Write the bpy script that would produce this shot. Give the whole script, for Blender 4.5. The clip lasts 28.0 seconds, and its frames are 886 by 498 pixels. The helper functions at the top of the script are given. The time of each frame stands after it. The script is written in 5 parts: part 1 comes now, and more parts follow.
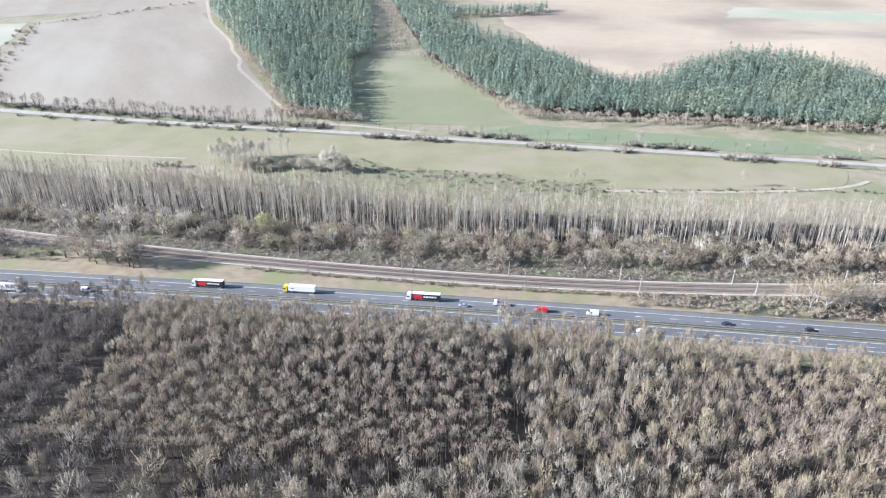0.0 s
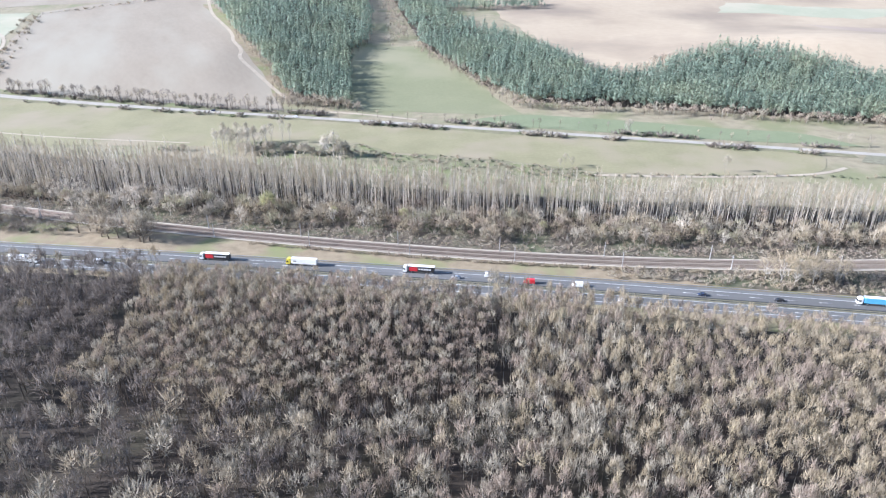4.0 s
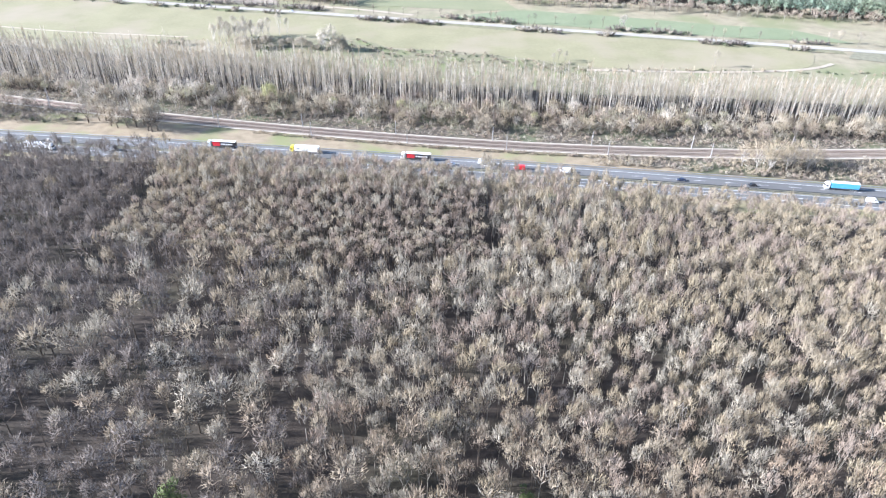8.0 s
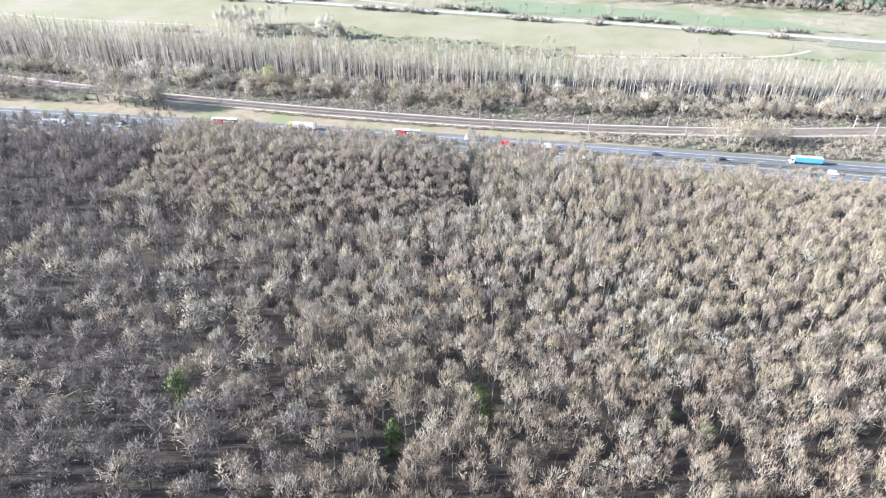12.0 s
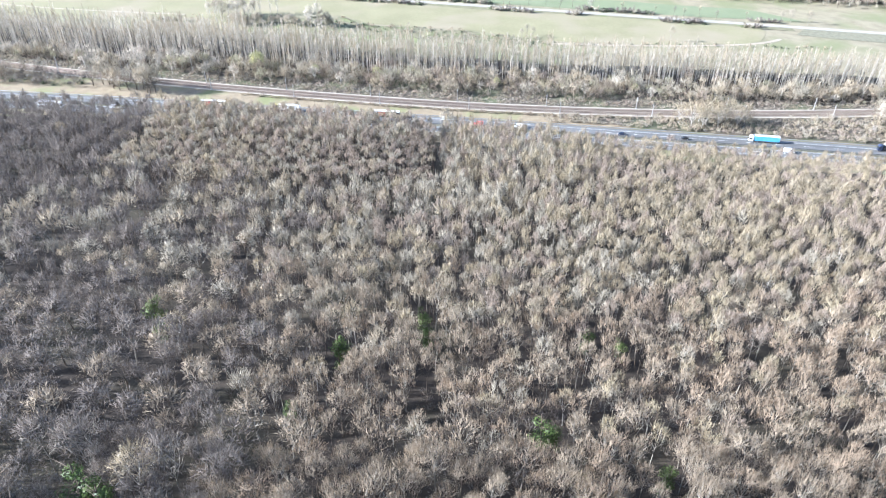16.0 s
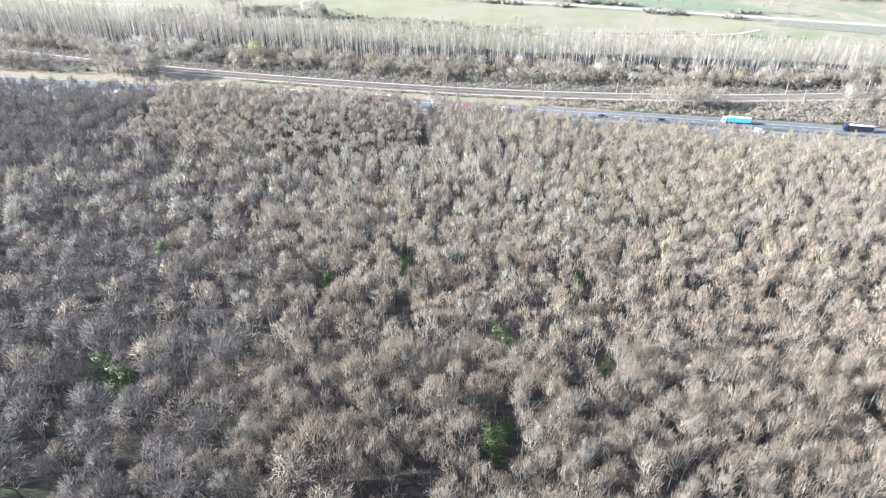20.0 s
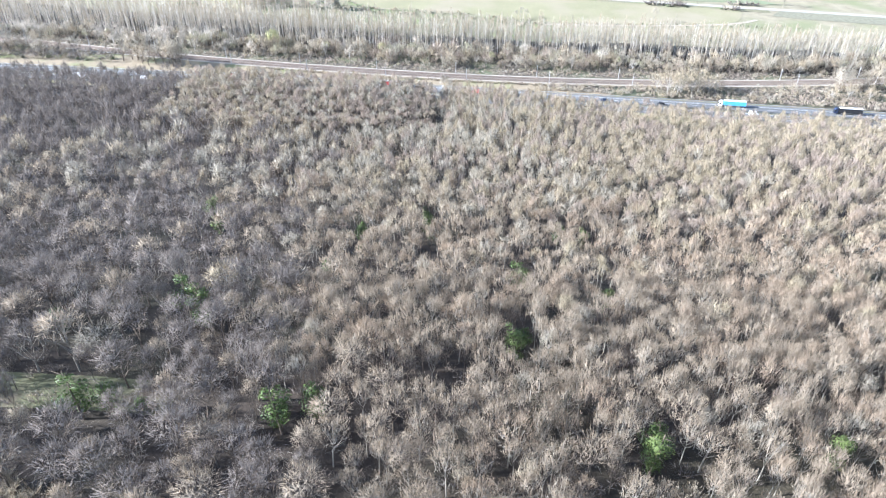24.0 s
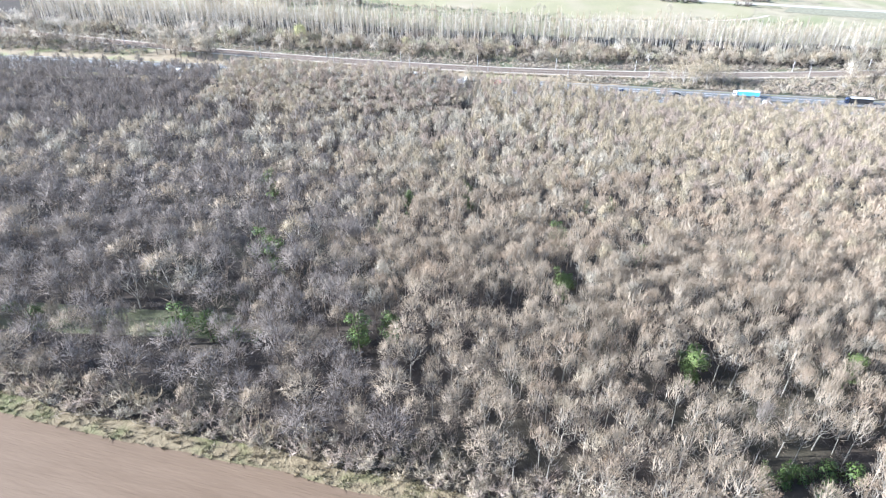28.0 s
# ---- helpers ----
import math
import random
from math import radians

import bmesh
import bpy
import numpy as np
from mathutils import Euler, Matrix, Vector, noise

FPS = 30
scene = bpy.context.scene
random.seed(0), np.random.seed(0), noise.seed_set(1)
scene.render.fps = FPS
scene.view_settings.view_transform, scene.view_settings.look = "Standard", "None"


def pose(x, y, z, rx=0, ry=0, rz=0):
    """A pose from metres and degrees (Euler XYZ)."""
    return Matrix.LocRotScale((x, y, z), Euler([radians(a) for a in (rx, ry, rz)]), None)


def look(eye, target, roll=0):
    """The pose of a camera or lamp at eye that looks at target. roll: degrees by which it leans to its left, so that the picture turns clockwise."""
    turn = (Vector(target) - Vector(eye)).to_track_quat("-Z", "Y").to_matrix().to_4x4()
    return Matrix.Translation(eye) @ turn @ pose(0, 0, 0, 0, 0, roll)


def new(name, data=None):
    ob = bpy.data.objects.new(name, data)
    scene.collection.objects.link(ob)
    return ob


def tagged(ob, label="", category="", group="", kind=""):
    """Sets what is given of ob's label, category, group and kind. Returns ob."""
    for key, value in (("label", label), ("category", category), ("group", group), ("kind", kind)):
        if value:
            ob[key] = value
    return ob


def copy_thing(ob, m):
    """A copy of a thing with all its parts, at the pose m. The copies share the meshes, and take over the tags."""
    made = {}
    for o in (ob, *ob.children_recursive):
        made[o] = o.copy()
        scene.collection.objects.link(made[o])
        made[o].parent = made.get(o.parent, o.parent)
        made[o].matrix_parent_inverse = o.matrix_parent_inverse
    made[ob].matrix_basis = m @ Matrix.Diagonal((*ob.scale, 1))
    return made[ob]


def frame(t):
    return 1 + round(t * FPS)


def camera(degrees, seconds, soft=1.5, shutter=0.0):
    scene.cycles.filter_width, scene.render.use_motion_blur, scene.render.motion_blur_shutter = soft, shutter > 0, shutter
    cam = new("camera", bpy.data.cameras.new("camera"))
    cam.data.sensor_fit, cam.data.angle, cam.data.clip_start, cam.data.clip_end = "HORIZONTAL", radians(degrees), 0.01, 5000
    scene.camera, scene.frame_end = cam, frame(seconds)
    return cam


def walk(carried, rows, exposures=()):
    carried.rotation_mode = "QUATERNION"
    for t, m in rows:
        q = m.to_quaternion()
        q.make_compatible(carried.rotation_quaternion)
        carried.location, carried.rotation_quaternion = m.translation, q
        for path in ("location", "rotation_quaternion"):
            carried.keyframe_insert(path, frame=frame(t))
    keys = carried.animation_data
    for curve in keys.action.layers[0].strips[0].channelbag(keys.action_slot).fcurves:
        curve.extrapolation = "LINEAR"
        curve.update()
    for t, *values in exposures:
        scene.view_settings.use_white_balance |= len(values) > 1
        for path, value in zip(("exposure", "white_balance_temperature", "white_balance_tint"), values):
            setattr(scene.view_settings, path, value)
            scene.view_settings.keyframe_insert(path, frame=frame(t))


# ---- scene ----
# camera and its walk -------------------------------------------------------
cam = camera(66.3, 28.0, soft=1.2)
# seconds, place, yaw, pitch, roll
PATH = [
    (0.0, -0.38, 2.17, 166.12, 0.03, -25.95, -0.17),
    (0.5, -0.00, -0.03, 166.01, 0.01, -26.00, -0.05),
    (1.0, 0.36, -2.34, 165.94, -0.01, -26.04, -0.01),
    (2.0, 0.83, -7.61, 165.84, -0.08, -26.17, 0.06),
    (3.0, 0.81, -13.85, 165.65, -0.20, -26.26, 0.18),
    (3.5, 0.72, -17.16, 165.50, -0.26, -26.27, 0.23),
    (5.5, 1.12, -30.59, 165.51, -0.42, -26.43, 0.42),
    (6.0, 1.06, -33.74, 165.49, -0.50, -26.48, 0.50),
    (6.5, 0.97, -36.87, 165.51, -0.59, -28.01, 0.57),
    (7.0, 0.83, -40.00, 165.60, -0.70, -32.14, 0.63),
    (7.5, 0.69, -43.19, 165.73, -0.78, -33.88, 0.66),
    (8.0, 0.70, -46.56, 165.84, -0.80, -33.94, 0.66),
    (9.0, 1.55, -53.84, 165.90, -0.75, -33.99, 0.67),
    (10.0, 3.27, -60.75, 165.79, -0.67, -34.03, 0.67),
    (11.0, 5.63, -67.53, 165.63, -0.58, -34.05, 0.68),
    (12.0, 8.66, -74.29, 165.43, -0.50, -34.05, 0.67),
    (12.5, 10.28, -77.64, 165.31, -0.46, -34.03, 0.64),
    (14.5, 16.98, -89.46, 164.92, -0.42, -34.07, 0.70),
    (15.0, 18.77, -92.51, 165.03, -0.45, -34.12, 0.70),
    (16.0, 22.18, -98.58, 165.32, -0.47, -34.19, 0.69),
    (17.0, 24.93, -104.60, 165.40, -0.51, -34.22, 0.68),
    (18.0, 26.72, -110.64, 165.25, -0.63, -34.24, 0.74),
    (19.0, 27.71, -117.06, 165.16, -0.64, -34.25, 0.80),
    (20.0, 28.17, -123.98, 164.96, -0.57, -34.16, 0.64),
    (21.0, 28.04, -130.85, 164.97, -0.55, -34.14, 0.53),
    (21.5, 27.71, -134.08, 165.18, -0.52, -34.23, 0.51),
    (23.5, 23.80, -146.39, 166.75, -0.45, -34.38, 0.53),
    (24.0, 22.32, -149.65, 166.68, -0.41, -34.35, 0.52),
    (25.0, 19.46, -155.90, 166.48, -0.27, -34.24, 0.49),
    (26.0, 16.51, -161.65, 166.37, -0.12, -34.17, 0.44),
    (27.0, 13.71, -166.39, 166.33, 0.13, -34.17, 0.30),
    (28.0, 11.63, -169.60, 166.45, 0.31, -34.16, 0.22),
]
walk(cam, [(t, pose(x, y, z, 90 + pitch, 0, yaw) @ pose(0, 0, 0, 0, 0, roll)) for t, x, y, z, yaw, pitch, roll in PATH],
     exposures=[(0.0, 1.65, 5400, 14), (6.0, 1.71, 5400, 15), (8.0, 2.05, 5400, 14), (17.0, 2.15, 5340, 11), (28.0, 2.29, 5300, 11)])

# light ---------------------------------------------------------------------
SUN_HEIGHT = 23.0
world = bpy.data.worlds.new("sky")
scene.world = world
world.use_nodes = True
wt = world.node_tree
sky = wt.nodes.new("ShaderNodeTexSky")
sky.sky_type, sky.sun_disc = "NISHITA", False
sky.sun_elevation, sky.sun_rotation = radians(SUN_HEIGHT), radians(-93)
sky.air_density, sky.dust_density = 1.0, 1.0
wt.links.new(sky.outputs[0], wt.nodes["Background"].inputs[0])
wt.nodes["Background"].inputs[1].default_value = 0.07
sun = new("sun", bpy.data.lights.new("sun", "SUN"))
sun.data.energy, sun.data.angle, sun.data.color = 5.0, radians(0.6), (1.0, 0.95, 0.87)
sun.matrix_world = look((-300, -15, 300), (-300 + math.cos(radians(SUN_HEIGHT)), -15 + 0.06, 300 - math.sin(radians(SUN_HEIGHT))))


# materials -----------------------------------------------------------------
def material(name, dark, light, size=5.0, fine=0.6, rough=0.9, metal=0.0, bump=0.0, third=None, third_size=40.0,
             random_tint=0.0, gloss=0.3, stretch=(1, 1, 1), turn=0.0, sheer=0.0, airy=0.0):
    """Two colours mixed by noise at two scales (metres), with an optional third in wide drifts and a tint by object."""
    m = bpy.data.materials.new(name)
    m.use_nodes = True
    nt = m.node_tree
    bsdf = nt.nodes["Principled BSDF"]
    bsdf.inputs["Roughness"].default_value = rough
    bsdf.inputs["Metallic"].default_value = metal
    bsdf.inputs["Specular IOR Level"].default_value = gloss
    geo = nt.nodes.new("ShaderNodeNewGeometry")
    mapping = nt.nodes.new("ShaderNodeMapping")
    mapping.inputs["Scale"].default_value = stretch
    turned = nt.nodes.new("ShaderNodeMapping")
    turned.inputs["Rotation"].default_value = (0, 0, radians(turn))
    nt.links.new(geo.outputs["Position"], turned.inputs["Vector"])
    nt.links.new(turned.outputs[0], mapping.inputs["Vector"])

    def noise_node(scale, detail):
        n = nt.nodes.new("ShaderNodeTexNoise")
        n.inputs["Scale"].default_value, n.inputs["Detail"].default_value = 1.0 / scale, detail
        nt.links.new(mapping.outputs[0], n.inputs["Vector"])
        return n

    def mixed(fac, a, b, kind="MIX"):
        n = nt.nodes.new("ShaderNodeMix")
        n.data_type, n.blend_type = "RGBA", kind
        for socket, value in ((n.inputs[0], fac), (n.inputs[6], a), (n.inputs[7], b)):
            if isinstance(value, bpy.types.NodeSocket):
                nt.links.new(value, socket)
            elif isinstance(value, tuple):
                socket.default_value = (*value, 1)
            else:
                socket.default_value = value
        return n.outputs[2]

    def ramped(socket, low, high):
        n = nt.nodes.new("ShaderNodeMapRange")
        n.inputs["From Min"].default_value, n.inputs["From Max"].default_value = low, high
        nt.links.new(socket, n.inputs["Value"])
        return n.outputs[0]

    coarse, grain = noise_node(size, 4), noise_node(fine, 3)
    colour = mixed(ramped(coarse.outputs[0], 0.3, 0.7), dark, light)
    colour = mixed(0.35, colour, mixed(ramped(grain.outputs[0], 0.3, 0.7), dark, light))
    if third:
        colour = mixed(ramped(noise_node(third_size, 5).outputs[0], 0.48, 0.66), colour, third)
    if random_tint:
        info = nt.nodes.new("ShaderNodeObjectInfo")
        hsv = nt.nodes.new("ShaderNodeHueSaturation")
        nt.links.new(colour, hsv.inputs["Color"])
        low = nt.nodes.new("ShaderNodeMapRange")
        low.inputs["To Min"].default_value, low.inputs["To Max"].default_value = 1 - random_tint, 1 + random_tint
        nt.links.new(info.outputs["Random"], low.inputs["Value"])
        nt.links.new(low.outputs[0], hsv.inputs["Value"])
        colour = hsv.outputs[0]
    nt.links.new(colour, bsdf.inputs["Base Color"])
    if sheer:
        # thin round twigs and needles let light scatter through to the far side
        lit = nt.nodes.new("ShaderNodeBsdfTranslucent")
        both = nt.nodes.new("ShaderNodeMixShader")
        both.inputs[0].default_value = sheer
        nt.links.new(colour, lit.inputs["Color"])
        nt.links.new(bsdf.outputs[0], both.inputs[1])
        nt.links.new(lit.outputs[0], both.inputs[2])
        nt.links.new(both.outputs[0], nt.nodes["Material Output"].inputs["Surface"])
        if airy:
            # a spray of hair-thin twigs is open between them
            gaps, open_ = nt.nodes.new("ShaderNodeBsdfTransparent"), nt.nodes.new("ShaderNodeMixShader")
            open_.inputs[0].default_value = airy
            nt.links.new(both.outputs[0], open_.inputs[1])
            nt.links.new(gaps.outputs[0], open_.inputs[2])
            nt.links.new(open_.outputs[0], nt.nodes["Material Output"].inputs["Surface"])
    if bump:
        b = nt.nodes.new("ShaderNodeBump")
        b.inputs["Strength"].default_value, b.inputs["Distance"].default_value = 0.8, bump
        nt.links.new(grain.outputs[0], b.inputs["Height"])
        nt.links.new(b.outputs[0], bsdf.inputs["Normal"])
    return m


GRASS = material("dry_grass", (0.20, 0.17, 0.11), (0.31, 0.27, 0.18), 9, 0.8, third=(0.19, 0.19, 0.10), third_size=45, bump=0.15)
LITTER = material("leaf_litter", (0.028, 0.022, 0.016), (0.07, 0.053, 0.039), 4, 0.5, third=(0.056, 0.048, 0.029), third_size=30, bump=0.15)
MOSS = material("moss_grass", (0.075, 0.078, 0.04), (0.175, 0.165, 0.085), 3, 0.5, third=(0.11, 0.085, 0.06), third_size=9, bump=0.15)
VERGE = material("verge_grass", (0.185, 0.145, 0.092), (0.31, 0.25, 0.165), 6, 0.7, third=(0.185, 0.195, 0.085), third_size=24, bump=0.15)
BRUSH_SOIL = material("brush_soil", (0.06, 0.052, 0.038), (0.165, 0.135, 0.10), 5, 0.6, third=(0.12, 0.125, 0.07), third_size=22, bump=0.2)
PLOUGH = material("ploughed_soil", (0.112, 0.075, 0.046), (0.15, 0.103, 0.066), 2.5, 0.4, bump=0.1, stretch=(0.12, 1.0, 1), turn=15, third=(0.158, 0.11, 0.072), third_size=9)
PLOUGH_RIM = material("dry_tussocks", (0.12, 0.092, 0.052), (0.24, 0.19, 0.112), 1.6, 0.35, third=(0.135, 0.13, 0.058), third_size=6, bump=0.25)
STUBBLE = material("pale_stubble", (0.24, 0.2, 0.148), (0.295, 0.25, 0.188), 30, 4, third=(0.31, 0.278, 0.215), third_size=90, bump=0.05, stretch=(1, 0.3, 1), turn=-22)
WHEAT = material("young_wheat", (0.172, 0.176, 0.096), (0.222, 0.218, 0.124), 60, 3, third=(0.245, 0.23, 0.142), third_size=120, bump=0.05)
GREEN = material("green_crop", (0.15, 0.175, 0.095), (0.205, 0.222, 0.13), 25, 3, third=(0.18, 0.2, 0.11), third_size=60, bump=0.05)
MEADOW = material("valley_meadow", (0.2, 0.182, 0.1), (0.265, 0.24, 0.139), 28, 2.5, third=(0.275, 0.232, 0.157), third_size=60, bump=0.05)
MARGIN = material("weedy_margin", (0.13, 0.125, 0.07), (0.24, 0.215, 0.135), 5, 0.8, third=(0.175, 0.19, 0.085), third_size=18, bump=0.15)
TILLED = material("tilled_soil", (0.28, 0.22, 0.17), (0.34, 0.275, 0.215), 120, 8, third=(0.36, 0.295, 0.22), third_size=160)
FADED = material("faded_crop", (0.29, 0.295, 0.205), (0.355, 0.34, 0.245), 60, 6, third=(0.39, 0.345, 0.255), third_size=120)
PALE_SOIL = material("pale_soil", (0.33, 0.262, 0.182), (0.405, 0.33, 0.232), 140, 9, third=(0.235, 0.188, 0.138), third_size=200, bump=0.05)
TRACK = material("track_dust", (0.30, 0.25, 0.185), (0.43, 0.37, 0.285), 6, 0.8, bump=0.05)
OLD_ROAD = material("old_asphalt", (0.28, 0.255, 0.215), (0.40, 0.365, 0.31), 9, 0.7, rough=0.8)
ASPHALT = material("asphalt", (0.10, 0.098, 0.094), (0.142, 0.139, 0.133), 14, 0.7, rough=0.85, gloss=0.2, stretch=(0.1, 1, 1), turn=8, third=(0.15, 0.148, 0.145), third_size=9)
SHOULDER = material("shoulder_asphalt", (0.12, 0.12, 0.116), (0.175, 0.172, 0.164), 10, 0.7, rough=0.85, gloss=0.2)
PAINT = material("road_paint", (0.45, 0.45, 0.44), (0.62, 0.62, 0.60), 2, 0.4, rough=0.6)
GRAVEL = material("median_gravel", (0.14, 0.13, 0.09), (0.24, 0.225, 0.15), 3, 0.4, bump=0.05)
BALLAST = material("ballast", (0.17, 0.137, 0.105), (0.255, 0.21, 0.165), 6, 0.3, bump=0.06)
BALLAST_EDGE = material("ballast_edge", (0.32, 0.278, 0.222), (0.45, 0.40, 0.325), 5, 0.4, bump=0.05)
SLEEPER = material("weathered_sleeper", (0.16, 0.13, 0.102), (0.225, 0.187, 0.147), 2, 0.3)
CONCRETE = material("concrete", (0.36, 0.34, 0.32), (0.50, 0.48, 0.45), 2, 0.3, rough=0.85)
RAIL = material("rail_steel", (0.20, 0.14, 0.11), (0.30, 0.22, 0.18), 2, 0.2, rough=0.45, metal=0.6)
ZINC = material("zinc_steel", (0.26, 0.27, 0.28), (0.40, 0.41, 0.42), 1.5, 0.2, rough=0.5, metal=0.5)
DARK_STEEL = material("weathered_guardrail", (0.07, 0.07, 0.07), (0.13, 0.13, 0.125), 3, 0.3, rough=0.6, metal=0.3)
BARKS = [
    material("bark_grey", (0.19, 0.17, 0.138), (0.33, 0.30, 0.248), 3, 0.4),
    material("bark_brown", (0.10, 0.078, 0.058), (0.18, 0.145, 0.11), 3, 0.4),
    material("bark_pale", (0.36, 0.33, 0.285), (0.53, 0.49, 0.435), 3, 0.4),
]
TWIG_COLOURS = {
    "grey": ((0.314, 0.274, 0.209), (0.454, 0.405, 0.318)),
    "brown": ((0.305, 0.252, 0.179), (0.445, 0.379, 0.277)),
    "tan": ((0.29, 0.238, 0.16), (0.42, 0.35, 0.24)),
    "plum": ((0.28, 0.222, 0.174), (0.395, 0.322, 0.256)),
    "pale": ((0.45, 0.40, 0.325), (0.59, 0.53, 0.44)),
    "dark": ((0.115, 0.10, 0.086), (0.195, 0.172, 0.145)),
    "olive": ((0.27, 0.25, 0.16), (0.40, 0.37, 0.25)),
    # mauve: darker wood, with shaded crown sides also put into the colour
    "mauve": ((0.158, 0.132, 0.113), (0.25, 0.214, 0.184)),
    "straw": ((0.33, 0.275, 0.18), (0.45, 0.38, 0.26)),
    # umber and russet darken near trees, so paler far ones stand for haze
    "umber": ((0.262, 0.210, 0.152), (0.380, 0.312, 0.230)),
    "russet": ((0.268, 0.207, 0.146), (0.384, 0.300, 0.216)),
}
TWIGS = [material("twigs_" + name, low, high, 5, 1.0, sheer=0.3 if name == "pale" else 0.12) for name, (low, high) in TWIG_COLOURS.items()]
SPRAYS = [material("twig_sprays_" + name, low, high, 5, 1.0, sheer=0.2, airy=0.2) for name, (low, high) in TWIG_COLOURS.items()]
IVY = material("ivy_leaves", (0.03, 0.06, 0.015), (0.135, 0.18, 0.05), 1.2, 0.4, rough=0.5, sheer=0.15)
BUDS = material("yellow_green_buds", (0.33, 0.32, 0.16), (0.46, 0.44, 0.24), 2, 0.6, sheer=0.2)
IVY_PALE = material("mistletoe_leaves", (0.07, 0.105, 0.03), (0.17, 0.205, 0.065), 1.6, 0.5, rough=0.6, sheer=0.2)
# needle green lightened beyond real foliage: distance haze put into the colour
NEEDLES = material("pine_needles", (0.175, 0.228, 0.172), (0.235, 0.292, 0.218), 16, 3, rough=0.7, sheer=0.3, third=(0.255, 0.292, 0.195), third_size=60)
BRAMBLE = material("dark_bramble", (0.07, 0.088, 0.05), (0.145, 0.155, 0.09), 3, 0.6)
WHITE = material("white_lacquer", (0.72, 0.72, 0.71), (0.82, 0.82, 0.80), 1.5, 0.3, rough=0.35, gloss=0.5)
RED = material("red_lacquer", (0.42, 0.02, 0.03), (0.55, 0.035, 0.045), 1.5, 0.3, rough=0.3, gloss=0.5)
BLACK = material("black_tarpaulin", (0.018, 0.018, 0.02), (0.04, 0.04, 0.043), 1.5, 0.3, rough=0.5)
YELLOW = material("yellow_lacquer", (0.68, 0.55, 0.05), (0.80, 0.66, 0.09), 1.5, 0.3, rough=0.35, gloss=0.5)
BLUE = material("blue_tarpaulin", (0.10, 0.36, 0.60), (0.16, 0.45, 0.70), 1.5, 0.3, rough=0.45)
SILVER = material("silver_lacquer", (0.42, 0.43, 0.45), (0.54, 0.55, 0.57), 1.5, 0.3, rough=0.3, metal=0.5)
NAVY = material("dark_blue_lacquer", (0.02, 0.03, 0.06), (0.04, 0.05, 0.09), 1.5, 0.3, rough=0.25, gloss=0.6)
GLASS = material("tinted_glass", (0.015, 0.02, 0.025), (0.03, 0.035, 0.04), 1, 0.3, rough=0.08, gloss=0.8)
RUBBER = material("tyre_rubber", (0.02, 0.02, 0.02), (0.035, 0.035, 0.035), 0.5, 0.1, rough=0.85)

# the lie of the land -------------------------------------------------------
SLOPE_AT = [-600, -120, -80, -50, -15, 20, 60, 147, 185, 215, 240, 252]
SLOPE_UP = [85, 75, 73.5, 70, 61.5, 51, 40.5, 20, 12.5, 6.5, 1.5, 0]


def eased(a, b, x):
    t = np.clip((np.asarray(x, float) - a) / (b - a), 0, 1)
    return t * t * (3 - 2 * t)


def lie(x, y):
    """Height of the ground: a wooded hillside, a flat valley, rising fields beyond with a wooded knoll."""
    x, y = np.asarray(x, float), np.asarray(y, float)
    hill = np.interp(y + 0.13 * x, SLOPE_AT, SLOPE_UP)
    rise = np.minimum(np.maximum(0, y - 620), 1100) * 0.055 * eased(560, 760, y)
    knoll = 24 * np.exp(-(((x - 520) / 210) ** 2) - ((y - 800) / 130) ** 2)
    shoulder = 14 * eased(-80, -260, x) * eased(600, 760, y)
    return hill + rise + knoll + shoulder


def wavy(x, size, depth, seed=0):
    """A slow uneven line."""
    x = np.asarray(x, float)
    return depth * (np.sin(x / size + seed) + 0.6 * np.sin(x / size * 2.3 + 2 * seed) + 0.35 * np.sin(x / size * 5.1 + seed * 3)) / 1.6


def motorway_y(x):
    return 278 - 0.135 * x - 0.00005 * x * x


def railway_y(x):
    return 310.5 - 0.155 * x + np.where(np.asarray(x) > 0, 0.0004, 0.00022) * x * x


def road_y(x):
    return 556 - 0.215 * x - 0.00002 * x * x


def poplar_near(x):
    return 356 - 0.115 * x + 0.00012 * x * x + wavy(x, 40, 3, 5)


def poplar_far(x):
    return 396 - 0.16 * x + 0.0001 * x * x + wavy(x, 50, 4, 3) + 12 * eased(-60, -180, x)


def meadow_near(x):
    low = np.interp(x, [-560, -200, -120, -64, -35, 47, 120, 200, 262, 303], [500, 497, 497, 507, 482, 466, 438, 433, 436, 452])
    return low + (road_y(x) - 10 - low) * eased(262, 303, x) ** 3


# mesh helpers --------------------------------------------------------------
def mesh_of(name, verts, faces, materials, slots=None, normals=None):
    """A mesh from arrays of points and of triangles or quads, with smooth normals where they are given."""
    verts, faces = np.asarray(verts, np.float32), np.asarray(faces, np.int32)
    me = bpy.data.meshes.new(name)
    me.vertices.add(len(verts))
    me.vertices.foreach_set("co", verts.ravel())
    me.loops.add(faces.size)
    me.loops.foreach_set("vertex_index", faces.ravel())
    me.polygons.add(len(faces))
    me.polygons.foreach_set("loop_start", np.arange(0, faces.size, faces.shape[1], dtype=np.int32))
    for m in materials if isinstance(materials, (list, tuple)) else [materials]:
        me.materials.append(m)
    if slots is not None:
        me.polygons.foreach_set("material_index", np.asarray(slots, np.int32))
    me.update(calc_edges=True)
    if normals is not None:
        me.attributes.new("custom_normal", "FLOAT_VECTOR", "POINT").data.foreach_set("vector", np.asarray(normals, np.float32).ravel())
    return me


def under(ob, parent, label=""):
    ob.parent = parent
    return tagged(ob, label)


